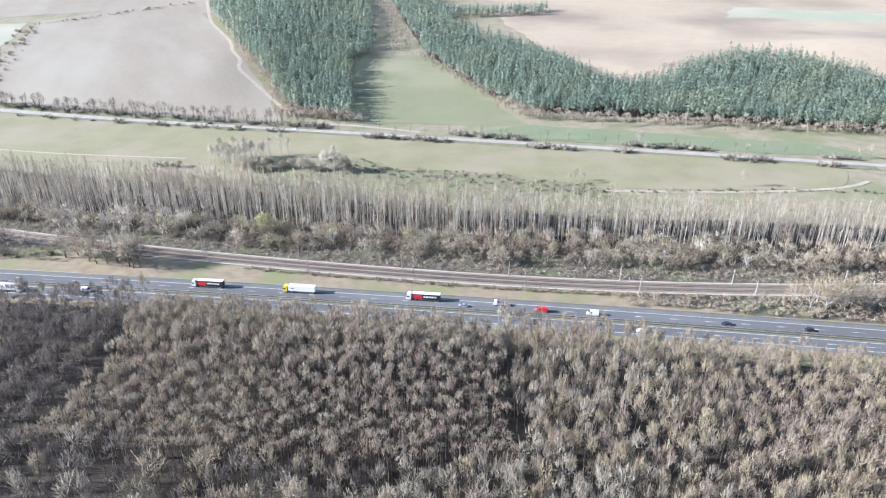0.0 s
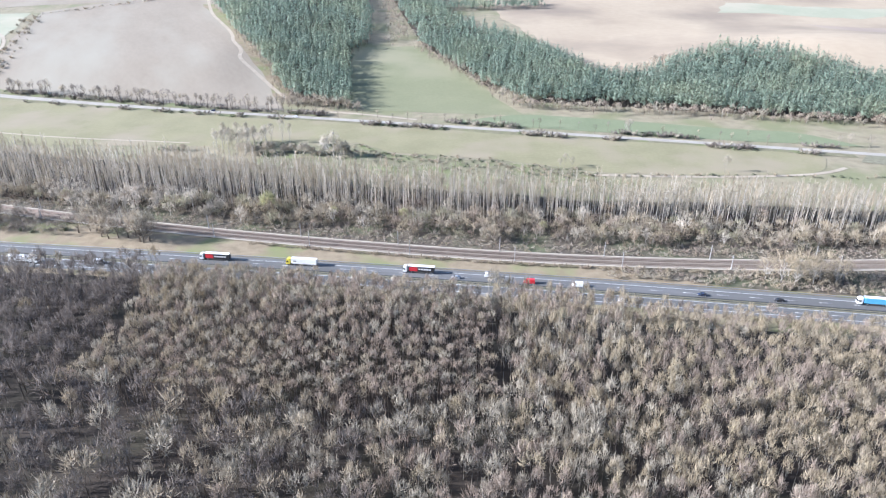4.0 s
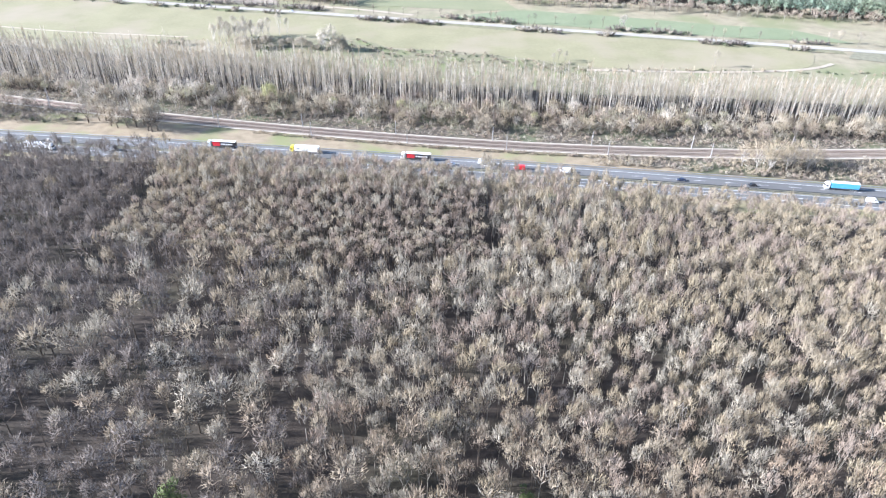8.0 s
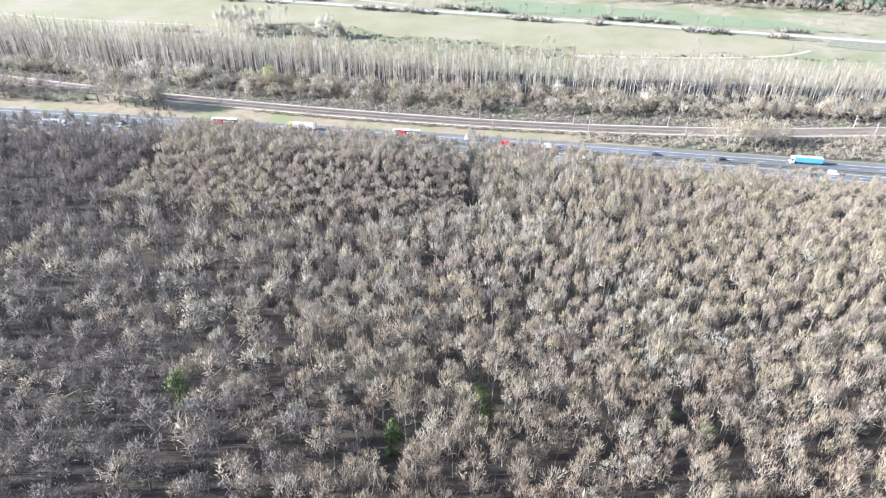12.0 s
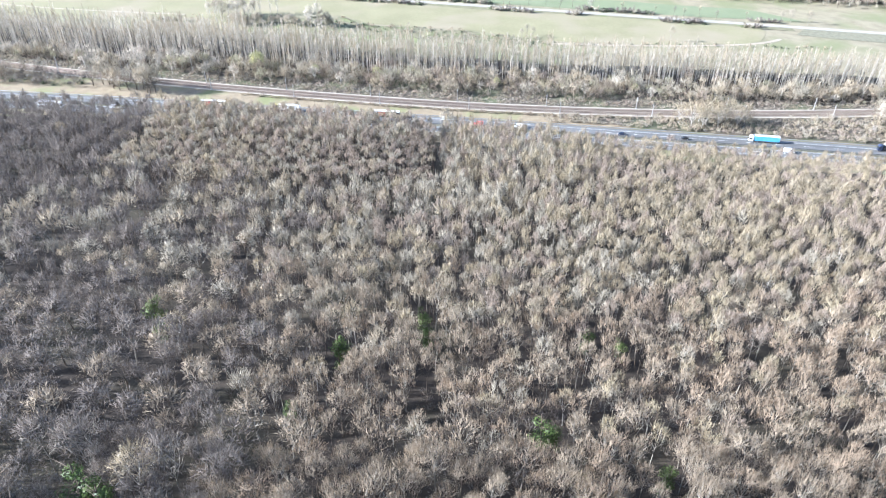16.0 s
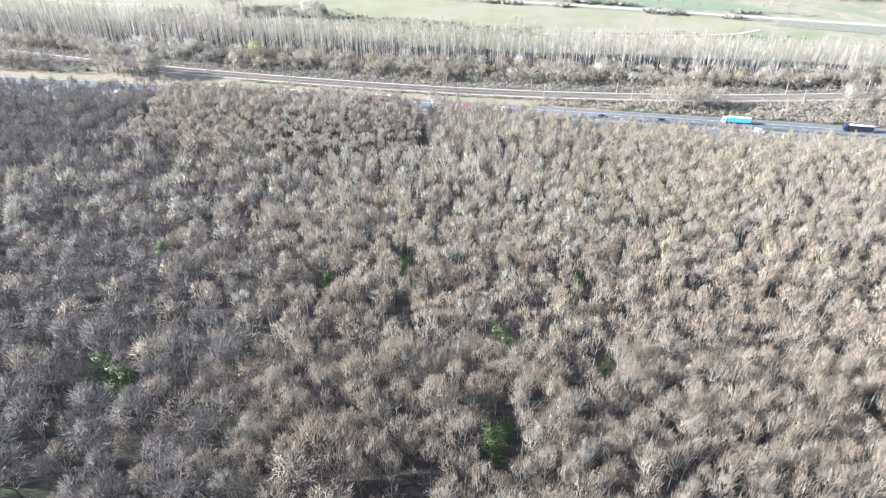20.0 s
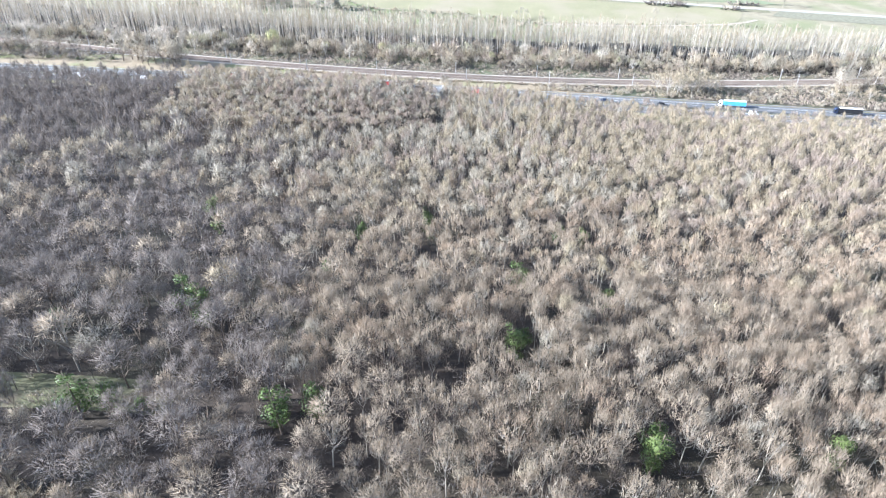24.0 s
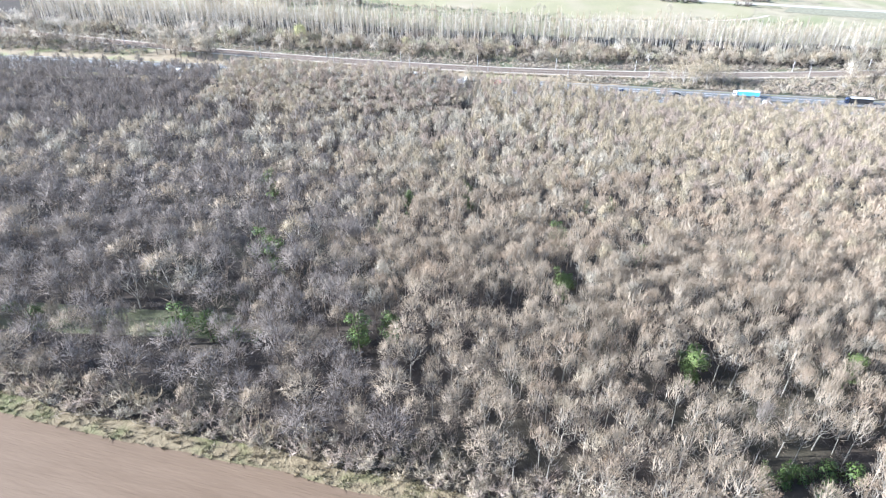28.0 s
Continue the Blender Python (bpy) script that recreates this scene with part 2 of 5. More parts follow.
def part(name, bm, mat, parent, label=""):
    """Links a bmesh as one mesh object under a thing or a part."""
    me = bpy.data.meshes.new(name)
    bm.to_mesh(me)
    bm.free()
    me.materials.append(mat)
    return under(new(name, me), parent, label)


def block(size, at=(0, 0, 0), bevel=0.0, taper=None, bm=None):
    """A box in a bmesh, bevelled; taper shrinks its top."""
    bm = bm or bmesh.new()
    made = bmesh.ops.create_cube(bm, size=1)["verts"]
    for v in made:
        if taper and v.co.z > 0:
            v.co.x, v.co.y = v.co.x * taper[0], v.co.y * taper[1]
        v.co = Vector((v.co.x * size[0] + at[0], v.co.y * size[1] + at[1], v.co.z * size[2] + at[2]))
    if bevel:
        edges = list({e for v in made for e in v.link_edges})
        bmesh.ops.bevel(bm, geom=edges, offset=bevel, segments=2, affect="EDGES")
    return bm


def tube(r0, r1, a, b, n=6, bm=None):
    """A tapered round bar from a to b."""
    bm = bm or bmesh.new()
    a, b = Vector(a), Vector(b)
    turn = (b - a).to_track_quat("Z", "Y").to_matrix().to_4x4()
    bmesh.ops.create_cone(bm, cap_ends=True, segments=n, radius1=r0, radius2=r1, depth=(b - a).length,
                          matrix=Matrix.Translation((a + b) / 2) @ turn)
    return bm


def profile(points, width, bm=None, bevel=0.0):
    """A side outline (x, z) carried across a width in y."""
    bm = bm or bmesh.new()
    left = [bm.verts.new((x, -width / 2, z)) for x, z in points]
    right = [bm.verts.new((x, width / 2, z)) for x, z in points]
    n = len(points)
    bm.faces.new(left), bm.faces.new(right[::-1])
    for i in range(n):
        bm.faces.new((left[(i + 1) % n], left[i], right[i], right[(i + 1) % n]))
    bmesh.ops.recalc_face_normals(bm, faces=bm.faces)
    if bevel:
        bmesh.ops.bevel(bm, geom=list(bm.edges), offset=bevel, segments=2, affect="EDGES")
    return bm


def sheet(name, place, nu, nv, lift, mat, label, category):
    """A sheet laid on the ground: place(u, v) gives x and y for u and v from 0 to 1."""
    u, v = np.meshgrid(np.linspace(0, 1, nu + 1), np.linspace(0, 1, nv + 1), indexing="ij")
    x, y = place(u, v)
    x, y = x + 0 * u, y + 0 * u
    verts = np.stack([x, y, lie(x, y) + lift], -1).reshape(-1, 3)
    i = (np.arange(nu)[:, None] * (nv + 1) + np.arange(nv)).ravel()
    faces = np.stack([i, i + nv + 1, i + nv + 2, i + 1], 1)
    me = mesh_of(name, verts, faces, mat)
    if me.polygons[0].normal.z < 0:
        me.flip_normals()
    return tagged(new(name, me), label, category, kind="structure")


def strip(x0, x1, near, far):
    """Place function for a band that runs along x between two lines."""
    def place(u, v):
        x = x0 + (x1 - x0) * u
        return x, near(x) + (far(x) - near(x)) * v
    return place


def four(a, b, c, d, wave=0.0):
    """Place function for a field with corners a, b (near) and c, d (far)."""
    def place(u, v):
        x = (a[0] * (1 - u) + b[0] * u) * (1 - v) + (d[0] * (1 - u) + c[0] * u) * v
        y = (a[1] * (1 - u) + b[1] * u) * (1 - v) + (d[1] * (1 - u) + c[1] * u) * v
        return x + wavy(y, 37, wave, 1), y + wavy(x, 41, wave, 2)
    return place


def ribbon(points, width):
    """Place function for a lane along a polyline, smoothed."""
    p = np.array(points, float)
    for _ in range(3):
        q = np.empty((2 * len(p) - 2, 2))
        q[0::2], q[1::2] = 0.75 * p[:-1] + 0.25 * p[1:], 0.25 * p[:-1] + 0.75 * p[1:]
        p = np.vstack([p[:1], q, p[-1:]])
    s = np.r_[0, np.cumsum(np.linalg.norm(np.diff(p, axis=0), axis=1))]
    s /= s[-1]

    def place(u, v):
        x, y = np.interp(u, s, p[:, 0]), np.interp(u, s, p[:, 1])
        dx, dy = np.interp(u + 0.01, s, p[:, 0]) - np.interp(u - 0.01, s, p[:, 0]), np.interp(u + 0.01, s, p[:, 1]) - np.interp(u - 0.01, s, p[:, 1])
        n = np.hypot(dx, dy) + 1e-9
        off = (v - 0.5) * width
        return x - dy / n * off, y + dx / n * off
    return place


# ground, fields, roads -----------------------------------------------------
def graded(low, high, fine_low, fine_high, step):
    fine = np.arange(fine_low, fine_high + 0.1, step)
    out = [fine_high + step * (1.22 ** k - 1) / 0.22 for k in range(1, 40)]
    back = [fine_low - step * (1.22 ** k - 1) / 0.22 for k in range(1, 40)]
    both = np.r_[[b for b in back[::-1] if b > low], fine, [o for o in out if o < high]]
    return np.r_[low, both, high]


gx, gy = graded(-4800, 4800, -640, 640, 10), graded(-4800, 4800, -160, 1400, 8)
mx, my = np.meshgrid(gx, gy, indexing="ij")
gi = (np.arange(len(gx) - 1)[:, None] * len(gy) + np.arange(len(gy) - 1)).ravel()
ground = new("ground", mesh_of("ground", np.stack([mx, my, lie(mx, my) - 0.12], -1).reshape(-1, 3),
                               np.stack([gi, gi + len(gy), gi + len(gy) + 1, gi + 1], 1), GRASS))
tagged(ground, "dry winter grassland rolling from a wooded slope across a flat valley", "ground", kind="structure")


def verge_near(x):
    return motorway_y(x) - 25 + wavy(x, 23, 2.5, 1) + 8 * eased(60, -140, x)


def wood_edge(x):
    """Where the ploughed field ends and the wood begins on the hill top."""
    return -99.8 - 0.25 * x + wavy(x, 19, 0.5, 2)


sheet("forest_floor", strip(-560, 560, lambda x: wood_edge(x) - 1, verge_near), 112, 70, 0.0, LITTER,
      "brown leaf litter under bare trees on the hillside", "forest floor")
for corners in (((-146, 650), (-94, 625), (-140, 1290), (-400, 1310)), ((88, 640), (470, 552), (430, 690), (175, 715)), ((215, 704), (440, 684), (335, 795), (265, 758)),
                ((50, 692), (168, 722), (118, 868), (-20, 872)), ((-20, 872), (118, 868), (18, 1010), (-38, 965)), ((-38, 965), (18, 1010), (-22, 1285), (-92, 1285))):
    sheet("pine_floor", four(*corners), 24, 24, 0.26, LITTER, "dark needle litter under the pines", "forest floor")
sheet("mossy_glade", four((-95, -61), (-26, -67), (-26, -58), (-95, -50), 1.5), 30, 6, 0.03, MOSS, "green moss and grass in a glade of the wood", "glade")
sheet("ploughed_field", strip(-420, 420, lambda x: wood_edge(x) - 260, lambda x: wood_edge(x) - 3), 60, 40, 0.05, PLOUGH,
      "brown ploughed field with fine furrows beside the wood", "field")
sheet("field_margin", strip(-420, 420, lambda x: wood_edge(x) - 3.4 + wavy(x, 3, 0.25), lambda x: wood_edge(x) + 0.6 + wavy(x, 4, 0.8)), 400, 4, 0.12, PLOUGH_RIM,
      "straw-yellow tussocky grass margin between field and wood", "field margin")
sheet("verge", strip(-560, 560, lambda x: motorway_y(x) + 12.4, lambda x: railway_y(x) - 6), 110, 6, 0.0, VERGE,
      "dry brown verge with green patches between motorway and railway", "verge")
sheet("bank_soil", strip(95, 560, lambda x: motorway_y(x) + 15 + wavy(x, 9, 0.6) + 8 * eased(150, 95, x), lambda x: railway_y(x) - 6.2), 80, 4, 0.03, BRUSH_SOIL,
      "brown brushy soil on the bank", "bank")
sheet("near_verge", strip(-560, 560, verge_near, lambda x: motorway_y(x) - 12.0), 110, 4, 0.02, VERGE,
      "olive grass verge between motorway and wood", "verge")
sheet("brush_floor", strip(-560, 560, lambda x: railway_y(x) + 6, lambda x: 352 - 0.13 * x), 110, 8, 0.0, BRUSH_SOIL,
      "dry brushy soil behind the railway", "scrubland")
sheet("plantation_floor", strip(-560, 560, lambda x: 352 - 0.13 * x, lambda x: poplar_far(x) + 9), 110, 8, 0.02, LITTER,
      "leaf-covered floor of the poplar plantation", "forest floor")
sheet("rough_grass", strip(-135, 118, lambda x: poplar_far(x) + 7, lambda x: meadow_near(x) - 3 + wavy(x, 7, 3, 2)), 90, 8, 0.03, MARGIN,
      "rough weedy grass between poplars and meadow", "rough grass")
sheet("meadow", strip(-560, 294, lambda x: meadow_near(x), lambda x: road_y(x) - 9), 140, 10, 0.05, MEADOW,
      "yellow-green winter meadow along the country road", "field")
sheet("valley_field", four((-98, 607), (80, 590), (-18, 866), (-104, 866), 3), 20, 40, 0.06, WHEAT,
      "green winter wheat field narrowing between two pine woods", "field")
def strip_width(x):
    return 44 * eased(-10, 90, x) * (1 - 0.22 * eased(120, 300, x)) * np.sqrt(np.maximum(0, 1 - eased(290, 338, x)))


sheet("green_strip", strip(-8, 337, lambda x: road_y(x) + 12 + 7 * eased(230, 337, x), lambda x: road_y(x) + 12 + 7 * eased(230, 337, x) + strip_width(x)), 80, 6, 0.1, GREEN,
      "dark green crop strip below the pine wood", "field")
sheet("stubble_field", four((-466, 664), (-142, 602), (-400, 1240), (-576, 1010), 3), 40, 60, 0.08, STUBBLE,
      "wide pale stubble field on the rising slope", "field")
sheet("far_stubble", four((-760, 1010), (-400, 1130), (-380, 1600), (-1000, 1500), 5), 40, 40, 0.1, STUBBLE,
      "pale field beyond a hedge", "field")
sheet("left_meadow", four((-700, 700), (-482, 700), (-590, 1000), (-860, 1000), 5), 20, 20, 0.1, FADED,
      "faded green meadow crossed by dirt tracks", "field")
sheet("pale_field", four((160, 690), (900, 640), (1500, 1900), (-40, 1900), 6), 100, 110, 0.08, PALE_SOIL,
      "wide bare pale soil field behind the pine wood", "field")
sheet("far_green", four((440, 1110), (650, 1060), (770, 1130), (480, 1195), 9), 60, 24, 0.22, FADED,
      "pale green winter crop among bare fields", "field")
sheet("far_green", four((800, 1090), (1200, 980), (1350, 1120), (830, 1190), 12), 60, 24, 0.22, FADED,
      "wide pale green crop behind bare fields", "field")
sheet("far_plough", four((560, 930), (1000, 800), (1050, 900), (520, 1000), 12), 50, 16, 0.2, TILLED,
      "brownish tilled strip among bare fields", "field")
sheet("dirt_track", ribbon([(-140, 630), (-166, 668), (-196, 714), (-226, 756), (-229, 790), (-252, 832), (-262, 872), (-298, 946), (-332, 1012), (-390, 1190)], 4.2), 120, 3, 0.14, TRACK,
      "winding pale dirt track between field and pine wood", "track")
sheet("track_margin", four((-163, 652), (-134, 628), (-345, 1080), (-362, 1080), 3), 20, 60, 0.11, VERGE,
      "dry tussocky grass between track and pine wood", "rough grass")
sheet("side_track", ribbon([(-452, 668), (-492, 720), (-506, 790), (-545, 860), (-590, 900)], 4.0), 60, 3, 0.14, TRACK,
      "curved dirt track at the field corner", "track")
sheet("service_track", ribbon([(-138, 606), (-80, 597), (-20, 575)], 4.5), 30, 3, 0.12, TRACK,
      "pale track joining the country road", "track")
sheet("meadow_path", ribbon([(110, 433), (190, 429), (255, 433), (282, 440), (298, 450)], 3.6), 50, 3, 0.12, TRACK,
      "pale worn path at the meadow's rim", "track")
sheet("field_line", ribbon([(-440, 553), (-330, 520), (-200, 505)], 2.2), 30, 2, 0.15, TRACK,
      "thin dry line across the meadow", "track")
sheet("road", strip(-640, 700, lambda x: road_y(x) - 3.8, lambda x: road_y(x) + 3.8), 200, 3, 0.13, OLD_ROAD,
      "pale old asphalt country road across the valley", "road")
sheet("road_margin", strip(-470, -100, lambda x: road_y(x) + 4.5, lambda x: road_y(x) + 15 + wavy(x, 14, 3)), 90, 3, 0.16, MARGIN,
      "dark weedy margin on the far side of the country road", "road margin")
sheet("road_margin_near", strip(-400, 320, lambda x: road_y(x) - 9 - 4 * np.maximum(0, np.sin(x / 40)), lambda x: road_y(x) - 4.4), 90, 3, 0.16, MARGIN,
      "weedy margin on the near side of the country road", "road margin")
sheet("road_junction", four((316, 462), (470, 418), (470, 452), (330, 483), 2), 16, 6, 0.11, GRAVEL,
      "wide pale gravel lay-by beside the country road", "lay-by")

motorway = sheet("motorway", strip(-560, 560, lambda x: motorway_y(x) - 12.4, lambda x: motorway_y(x) + 12.6), 160, 6, 0.06, ASPHALT,
                 "dark asphalt dual carriageway motorway with a median", "motorway")
for name, low, high, mat, words in (
    ("hard_shoulder", 9.6, 12.4, SHOULDER, "grey hard shoulder"),
    ("hard_shoulder", -12.2, -9.6, SHOULDER, "grey hard shoulder"),
    ("median_strip", -1.6, 1.4, GRAVEL, "grassy gravel median strip"),
    ("edge_line", 9.2, 9.5, PAINT, "white edge line"),
    ("edge_line", 2.0, 2.3, PAINT, "white edge line"),
    ("edge_line", -2.5, -2.2, PAINT, "white edge line"),
    ("edge_line", -9.5, -9.2, PAINT, "white edge line"),
):
    lane = sheet(name, strip(-560, 560, lambda x: motorway_y(x) + low, lambda x: motorway_y(x) + high), 130, 1, 0.075 if mat is not PAINT else 0.085, mat, words, name.replace("_", " "))
    lane.parent = motorway
    del lane["category"], lane["kind"]

# lane dashes, one mesh laid again and again
dash_mesh = mesh_of("lane_dash", [(-3, -0.1, 0), (3, -0.1, 0), (3, 0.1, 0), (-3, 0.1, 0), (-3, -0.1, -0.012), (3, -0.1, -0.012), (3, 0.1, -0.012), (-3, 0.1, -0.012)],
                    [(0, 1, 2, 3), (4, 5, 1, 0), (5, 6, 2, 1), (6, 7, 3, 2), (7, 4, 0, 3)], PAINT)
for k in range(56):
    x = -420 + 15.5 * k
    for off in (5.75, -5.85):
        dash = under(new("lane_dash", dash_mesh), motorway)
        dash.matrix_basis = Matrix.Translation((x, motorway_y(x) + off, 0.095)) @ Matrix.Rotation(math.atan(-0.135 - 0.0001 * x), 4, "Z")


def long_bar(name, points, section, mat, parent=None):
    """A bar with a rectangular section (across, up) along points."""
    p = np.array(points, float)
    d = np.gradient(p[:, :2], axis=0)
    n = np.stack([-d[:, 1], d[:, 0]], 1) / np.linalg.norm(d, axis=1)[:, None]
    w, h = section
    rings = np.stack([np.c_[p[:, :2] + n * a, p[:, 2] + b] for a, b in ((-w / 2, 0), (w / 2, 0), (w / 2, h), (-w / 2, h))], 1)
    i = np.arange(len(p) - 1)[:, None] * 4 + np.arange(4)
    j = np.arange(len(p) - 1)[:, None] * 4 + np.roll(np.arange(4), -1)
    faces = np.stack([i, j, j + 4, i + 4], -1).reshape(-1, 4)
    ob = new(name, mesh_of(name, rings.reshape(-1, 3), faces, mat))
    if parent:
        ob.parent = parent
    return ob


def guardrail(offset, mat, label):
    rail = new("guardrail")
    tagged(rail, label, "guardrail", "guardrails along the motorway")
    xs = np.arange(-460, 461, 8.0)
    long_bar("beam", [(x, motorway_y(x) + offset, 0.5) for x in xs], (0.12, 0.32), mat, rail)
    bm = bmesh.new()
    for x in np.arange(-460, 461, 4.0):
        block((0.12, 0.10, 0.62), (x, motorway_y(x) + offset + 0.12, 0.33), bm=bm)
    tagged(part("posts", bm, mat, rail, "short steel posts"), kind="stuff")
    return rail


guardrail(0.9, DARK_STEEL, "weathered dark steel guardrail on the median")
guardrail(-1.0, DARK_STEEL, "weathered dark steel guardrail on the median")
guardrail(12.7, ZINC, "pale zinc guardrail beside the hard shoulder")

railway = sheet("railway_bed", strip(-560, 560, lambda x: railway_y(x) - 5.2, lambda x: railway_y(x) + 5.2), 160, 6, 0.35, BALLAST,
                "brown ballast bed of a double-track railway", "railway")
for side, low, high in (("near", -6.4, -5.0), ("far", 5.0, 6.2)):
    rim = sheet("ballast_edge", strip(-560, 560, lambda x: railway_y(x) + low + wavy(x, 6, 0.12), lambda x: railway_y(x) + high), 200, 1, 0.38, BALLAST_EDGE, "pale gravel path along the track", "path")
    rim.parent = railway
    del rim["category"], rim["kind"]
xs_rail = np.arange(-500, 501, 6.0)
for track in (-2.1, 2.1):
    for gauge in (-0.75, 0.75):
        long_bar("rail", [(x, railway_y(x) + track + gauge, 0.5) for x in xs_rail], (0.12, 0.17), RAIL, railway)
    xs_s = np.arange(-420, 421, 1.2)
    bm_verts, bm_faces = [], []
    box_faces = np.array([(0, 1, 2, 3), (4, 7, 6, 5), (0, 4, 5, 1), (1, 5, 6, 2), (2, 6, 7, 3), (3, 7, 4, 0)])
    for n, x in enumerate(xs_s):
        slope = (railway_y(x + 1) - railway_y(x - 1)) / 2
        along, across = np.array([1, slope]) / math.hypot(1, slope), np.array([-slope, 1]) / math.hypot(1, slope)
        mid = np.array([x, railway_y(x) + track])
        for z in (0.52, 0.34):
            for a, b in ((-0.13, -1.25), (0.13, -1.25), (0.13, 1.25), (-0.13, 1.25)):
                bm_verts.append((*(mid + along * a + across * b), z))
        bm_faces.append(box_faces + 8 * n)
    sleepers = under(new("sleepers", mesh_of("sleepers", bm_verts, np.concatenate(bm_faces), SLEEPER)), railway, "weathered sleepers")
    tagged(sleepers, kind="stuff")

# plants --------------------------------------------------------------------
rng = np.random.default_rng(7)


class Sticks:
    """Gathers the triangles of a plant, with their normals: prisms for stems, slivers for twigs, leaves."""

    def __init__(self):
        self.v, self.f, self.n, self.count = [], [], [], 0

    def add(self, verts, faces, normals):
        self.v.append(np.asarray(verts, float))
        self.n.append(np.asarray(normals, float))
        self.f.append(np.asarray(faces, int) + self.count)
        self.count += len(verts)

    def prism(self, a, b, ra, rb, sides=3):
        a, b = np.asarray(a, float), np.asarray(b, float)
        d = (b - a) / (np.linalg.norm(b - a) + 1e-9)
        s = np.cross(d, (0.3, 0.9, 0.1) if abs(d[2]) > 0.8 else (0, 0, 1))
        s /= np.linalg.norm(s)
        t = np.cross(d, s)
        ang = np.arange(sides) * 2 * np.pi / sides
        ring = np.cos(ang)[:, None] * s + np.sin(ang)[:, None] * t
        i, j = np.arange(sides), np.roll(np.arange(sides), -1)
        if rb < 0.004:
            self.add(np.r_[a + ra * ring, [b]], np.stack([i, j, np.full(sides, sides)], 1), np.r_[ring, [d]])
        else:
            self.add(np.r_[a + ra * ring, b + rb * ring], np.r_[np.stack([i, j, j + sides], 1), np.stack([i, j + sides, i + sides], 1)], np.r_[ring, ring])

    def limb(self, knots, radii, sides=3):
        """A crooked limb in several pieces."""
        for a, b, ra, rb in zip(knots[:-1], knots[1:], radii[:-1], radii[1:]):
            self.prism(a, b, ra, rb, sides)

    def slivers(self, a, b, width, out=None, soft=0.28):
        """Many thin twigs at once, from points a to points b; out: the way that each one's side of the crown faces."""
        a, b = np.asarray(a, float), np.asarray(b, float)
        along = b - a
        out = rng.normal(size=a.shape) if out is None else np.asarray(out) + rng.normal(size=a.shape) * soft
        side = np.cross(along, out)
        side *= (np.asarray(width) / 2 / (np.linalg.norm(side, axis=1) + 1e-9))[:, None]
        face = np.cross(2 * side, along + side)
        flip = np.sign((face * out).sum(1))[:, None]
        verts = np.stack([a - side * flip, a + side * flip, b], 1).reshape(-1, 3)
        self.add(verts, np.arange(len(verts)).reshape(-1, 3), np.repeat(unit(0.5 * unit(out) + 0.5 * unit(face) * flip), 3, 0))

    def leaves(self, centres, size, out=None):
        """Loose three-cornered leaf clumps."""
        n = len(centres)
        out = rng.normal(size=(n, 3)) if out is None else np.asarray(out)
        d = unit(rng.normal(size=(n, 3, 3)))
        d = unit(d - 0.5 * (d * unit(out)[:, None]).sum(2, keepdims=True) * unit(out)[:, None])
        face = np.cross(d[:, 1] - d[:, 0], d[:, 2] - d[:, 0])
        back = (face * out).sum(1) < 0
        d[back] = d[back][:, ::-1]
        verts = (np.asarray(centres)[:, None] + d * (np.asarray(size) * rng.uniform(0.6, 1.2, n))[:, None, None]).reshape(-1, 3)
        self.add(verts, np.arange(len(verts)).reshape(-1, 3), np.repeat(unit(out), 3, 0))

    def arrays(self):
        return np.concatenate(self.v), np.concatenate(self.f), np.concatenate(self.n)


def unit(v):
    return v / (np.linalg.norm(v, axis=-1, keepdims=True) + 1e-9)


def domed_tree(height, radius, limbs=10, twigs=30, width=0.07, base=0.3, trunk=0.16, fine=True, deep=0.58, up=0.45, tall=1.25, reach=(0.22, 0.56)):
    """A leafless tree with a rounded, lumpy crown of short fine twigs over visible limbs."""
    wood, crown = Sticks(), Sticks()
    lean = rng.normal(size=2) * 0.03 * height
    fork = np.array([lean[0] * 0.5, lean[1] * 0.5, height * base])
    wood.prism((0, 0, -0.5), fork, trunk, trunk * 0.75, 4)
    half = min(height * (1 - base) * 0.55, radius * tall)
    middle = np.array([lean[0], lean[1], height - half])
    wood.prism(fork, middle, trunk * 0.7, trunk * 0.2, 3)
    axes = np.array([radius, radius, half])
    tips, outs = [], []
    for k in range(limbs):
        z = 1 - (k + 0.4) / limbs * 1.35
        ang = k * 2.4 + rng.normal() * 0.35
        d = np.array([math.cos(ang) * math.sqrt(1 - z * z), math.sin(ang) * math.sqrt(1 - z * z), z])
        tip = middle + d * axes * deep * rng.uniform(0.82, 1.15)
        p = fork + (middle - fork) * rng.uniform(0, 0.8)
        if fine:
            elbow = (p + tip) / 2 + np.array([d[0], d[1], -0.2]) * radius * 0.1 + rng.normal(size=3) * 0.15
            wood.limb([p, elbow, tip + (tip - elbow) * 0.3], [trunk * 0.4, trunk * 0.26, 0.0])
        else:
            wood.slivers([p], [tip + (tip - p) * 0.25], np.array([0.2]), [d])
        tips.append(tip), outs.append(d)
    tips, outs = np.repeat(np.array(tips), twigs, 0), np.repeat(np.array(outs), twigs, 0)
    off = rng.normal(size=tips.shape) * 0.165 * radius
    a = tips + off
    d = unit(outs * 0.5 + unit(off) * 0.5 + rng.normal(size=a.shape) * 0.3 + np.array([0, 0, up]))
    crown.slivers(a, a + d * radius * rng.uniform(*reach, (len(a), 1)), width * rng.uniform(0.6, 1.3, len(a)), outs * 0.7 + unit(off) * 0.6 + np.array([0, 0, 0.15]))
    return wood.arrays(), crown.arrays()


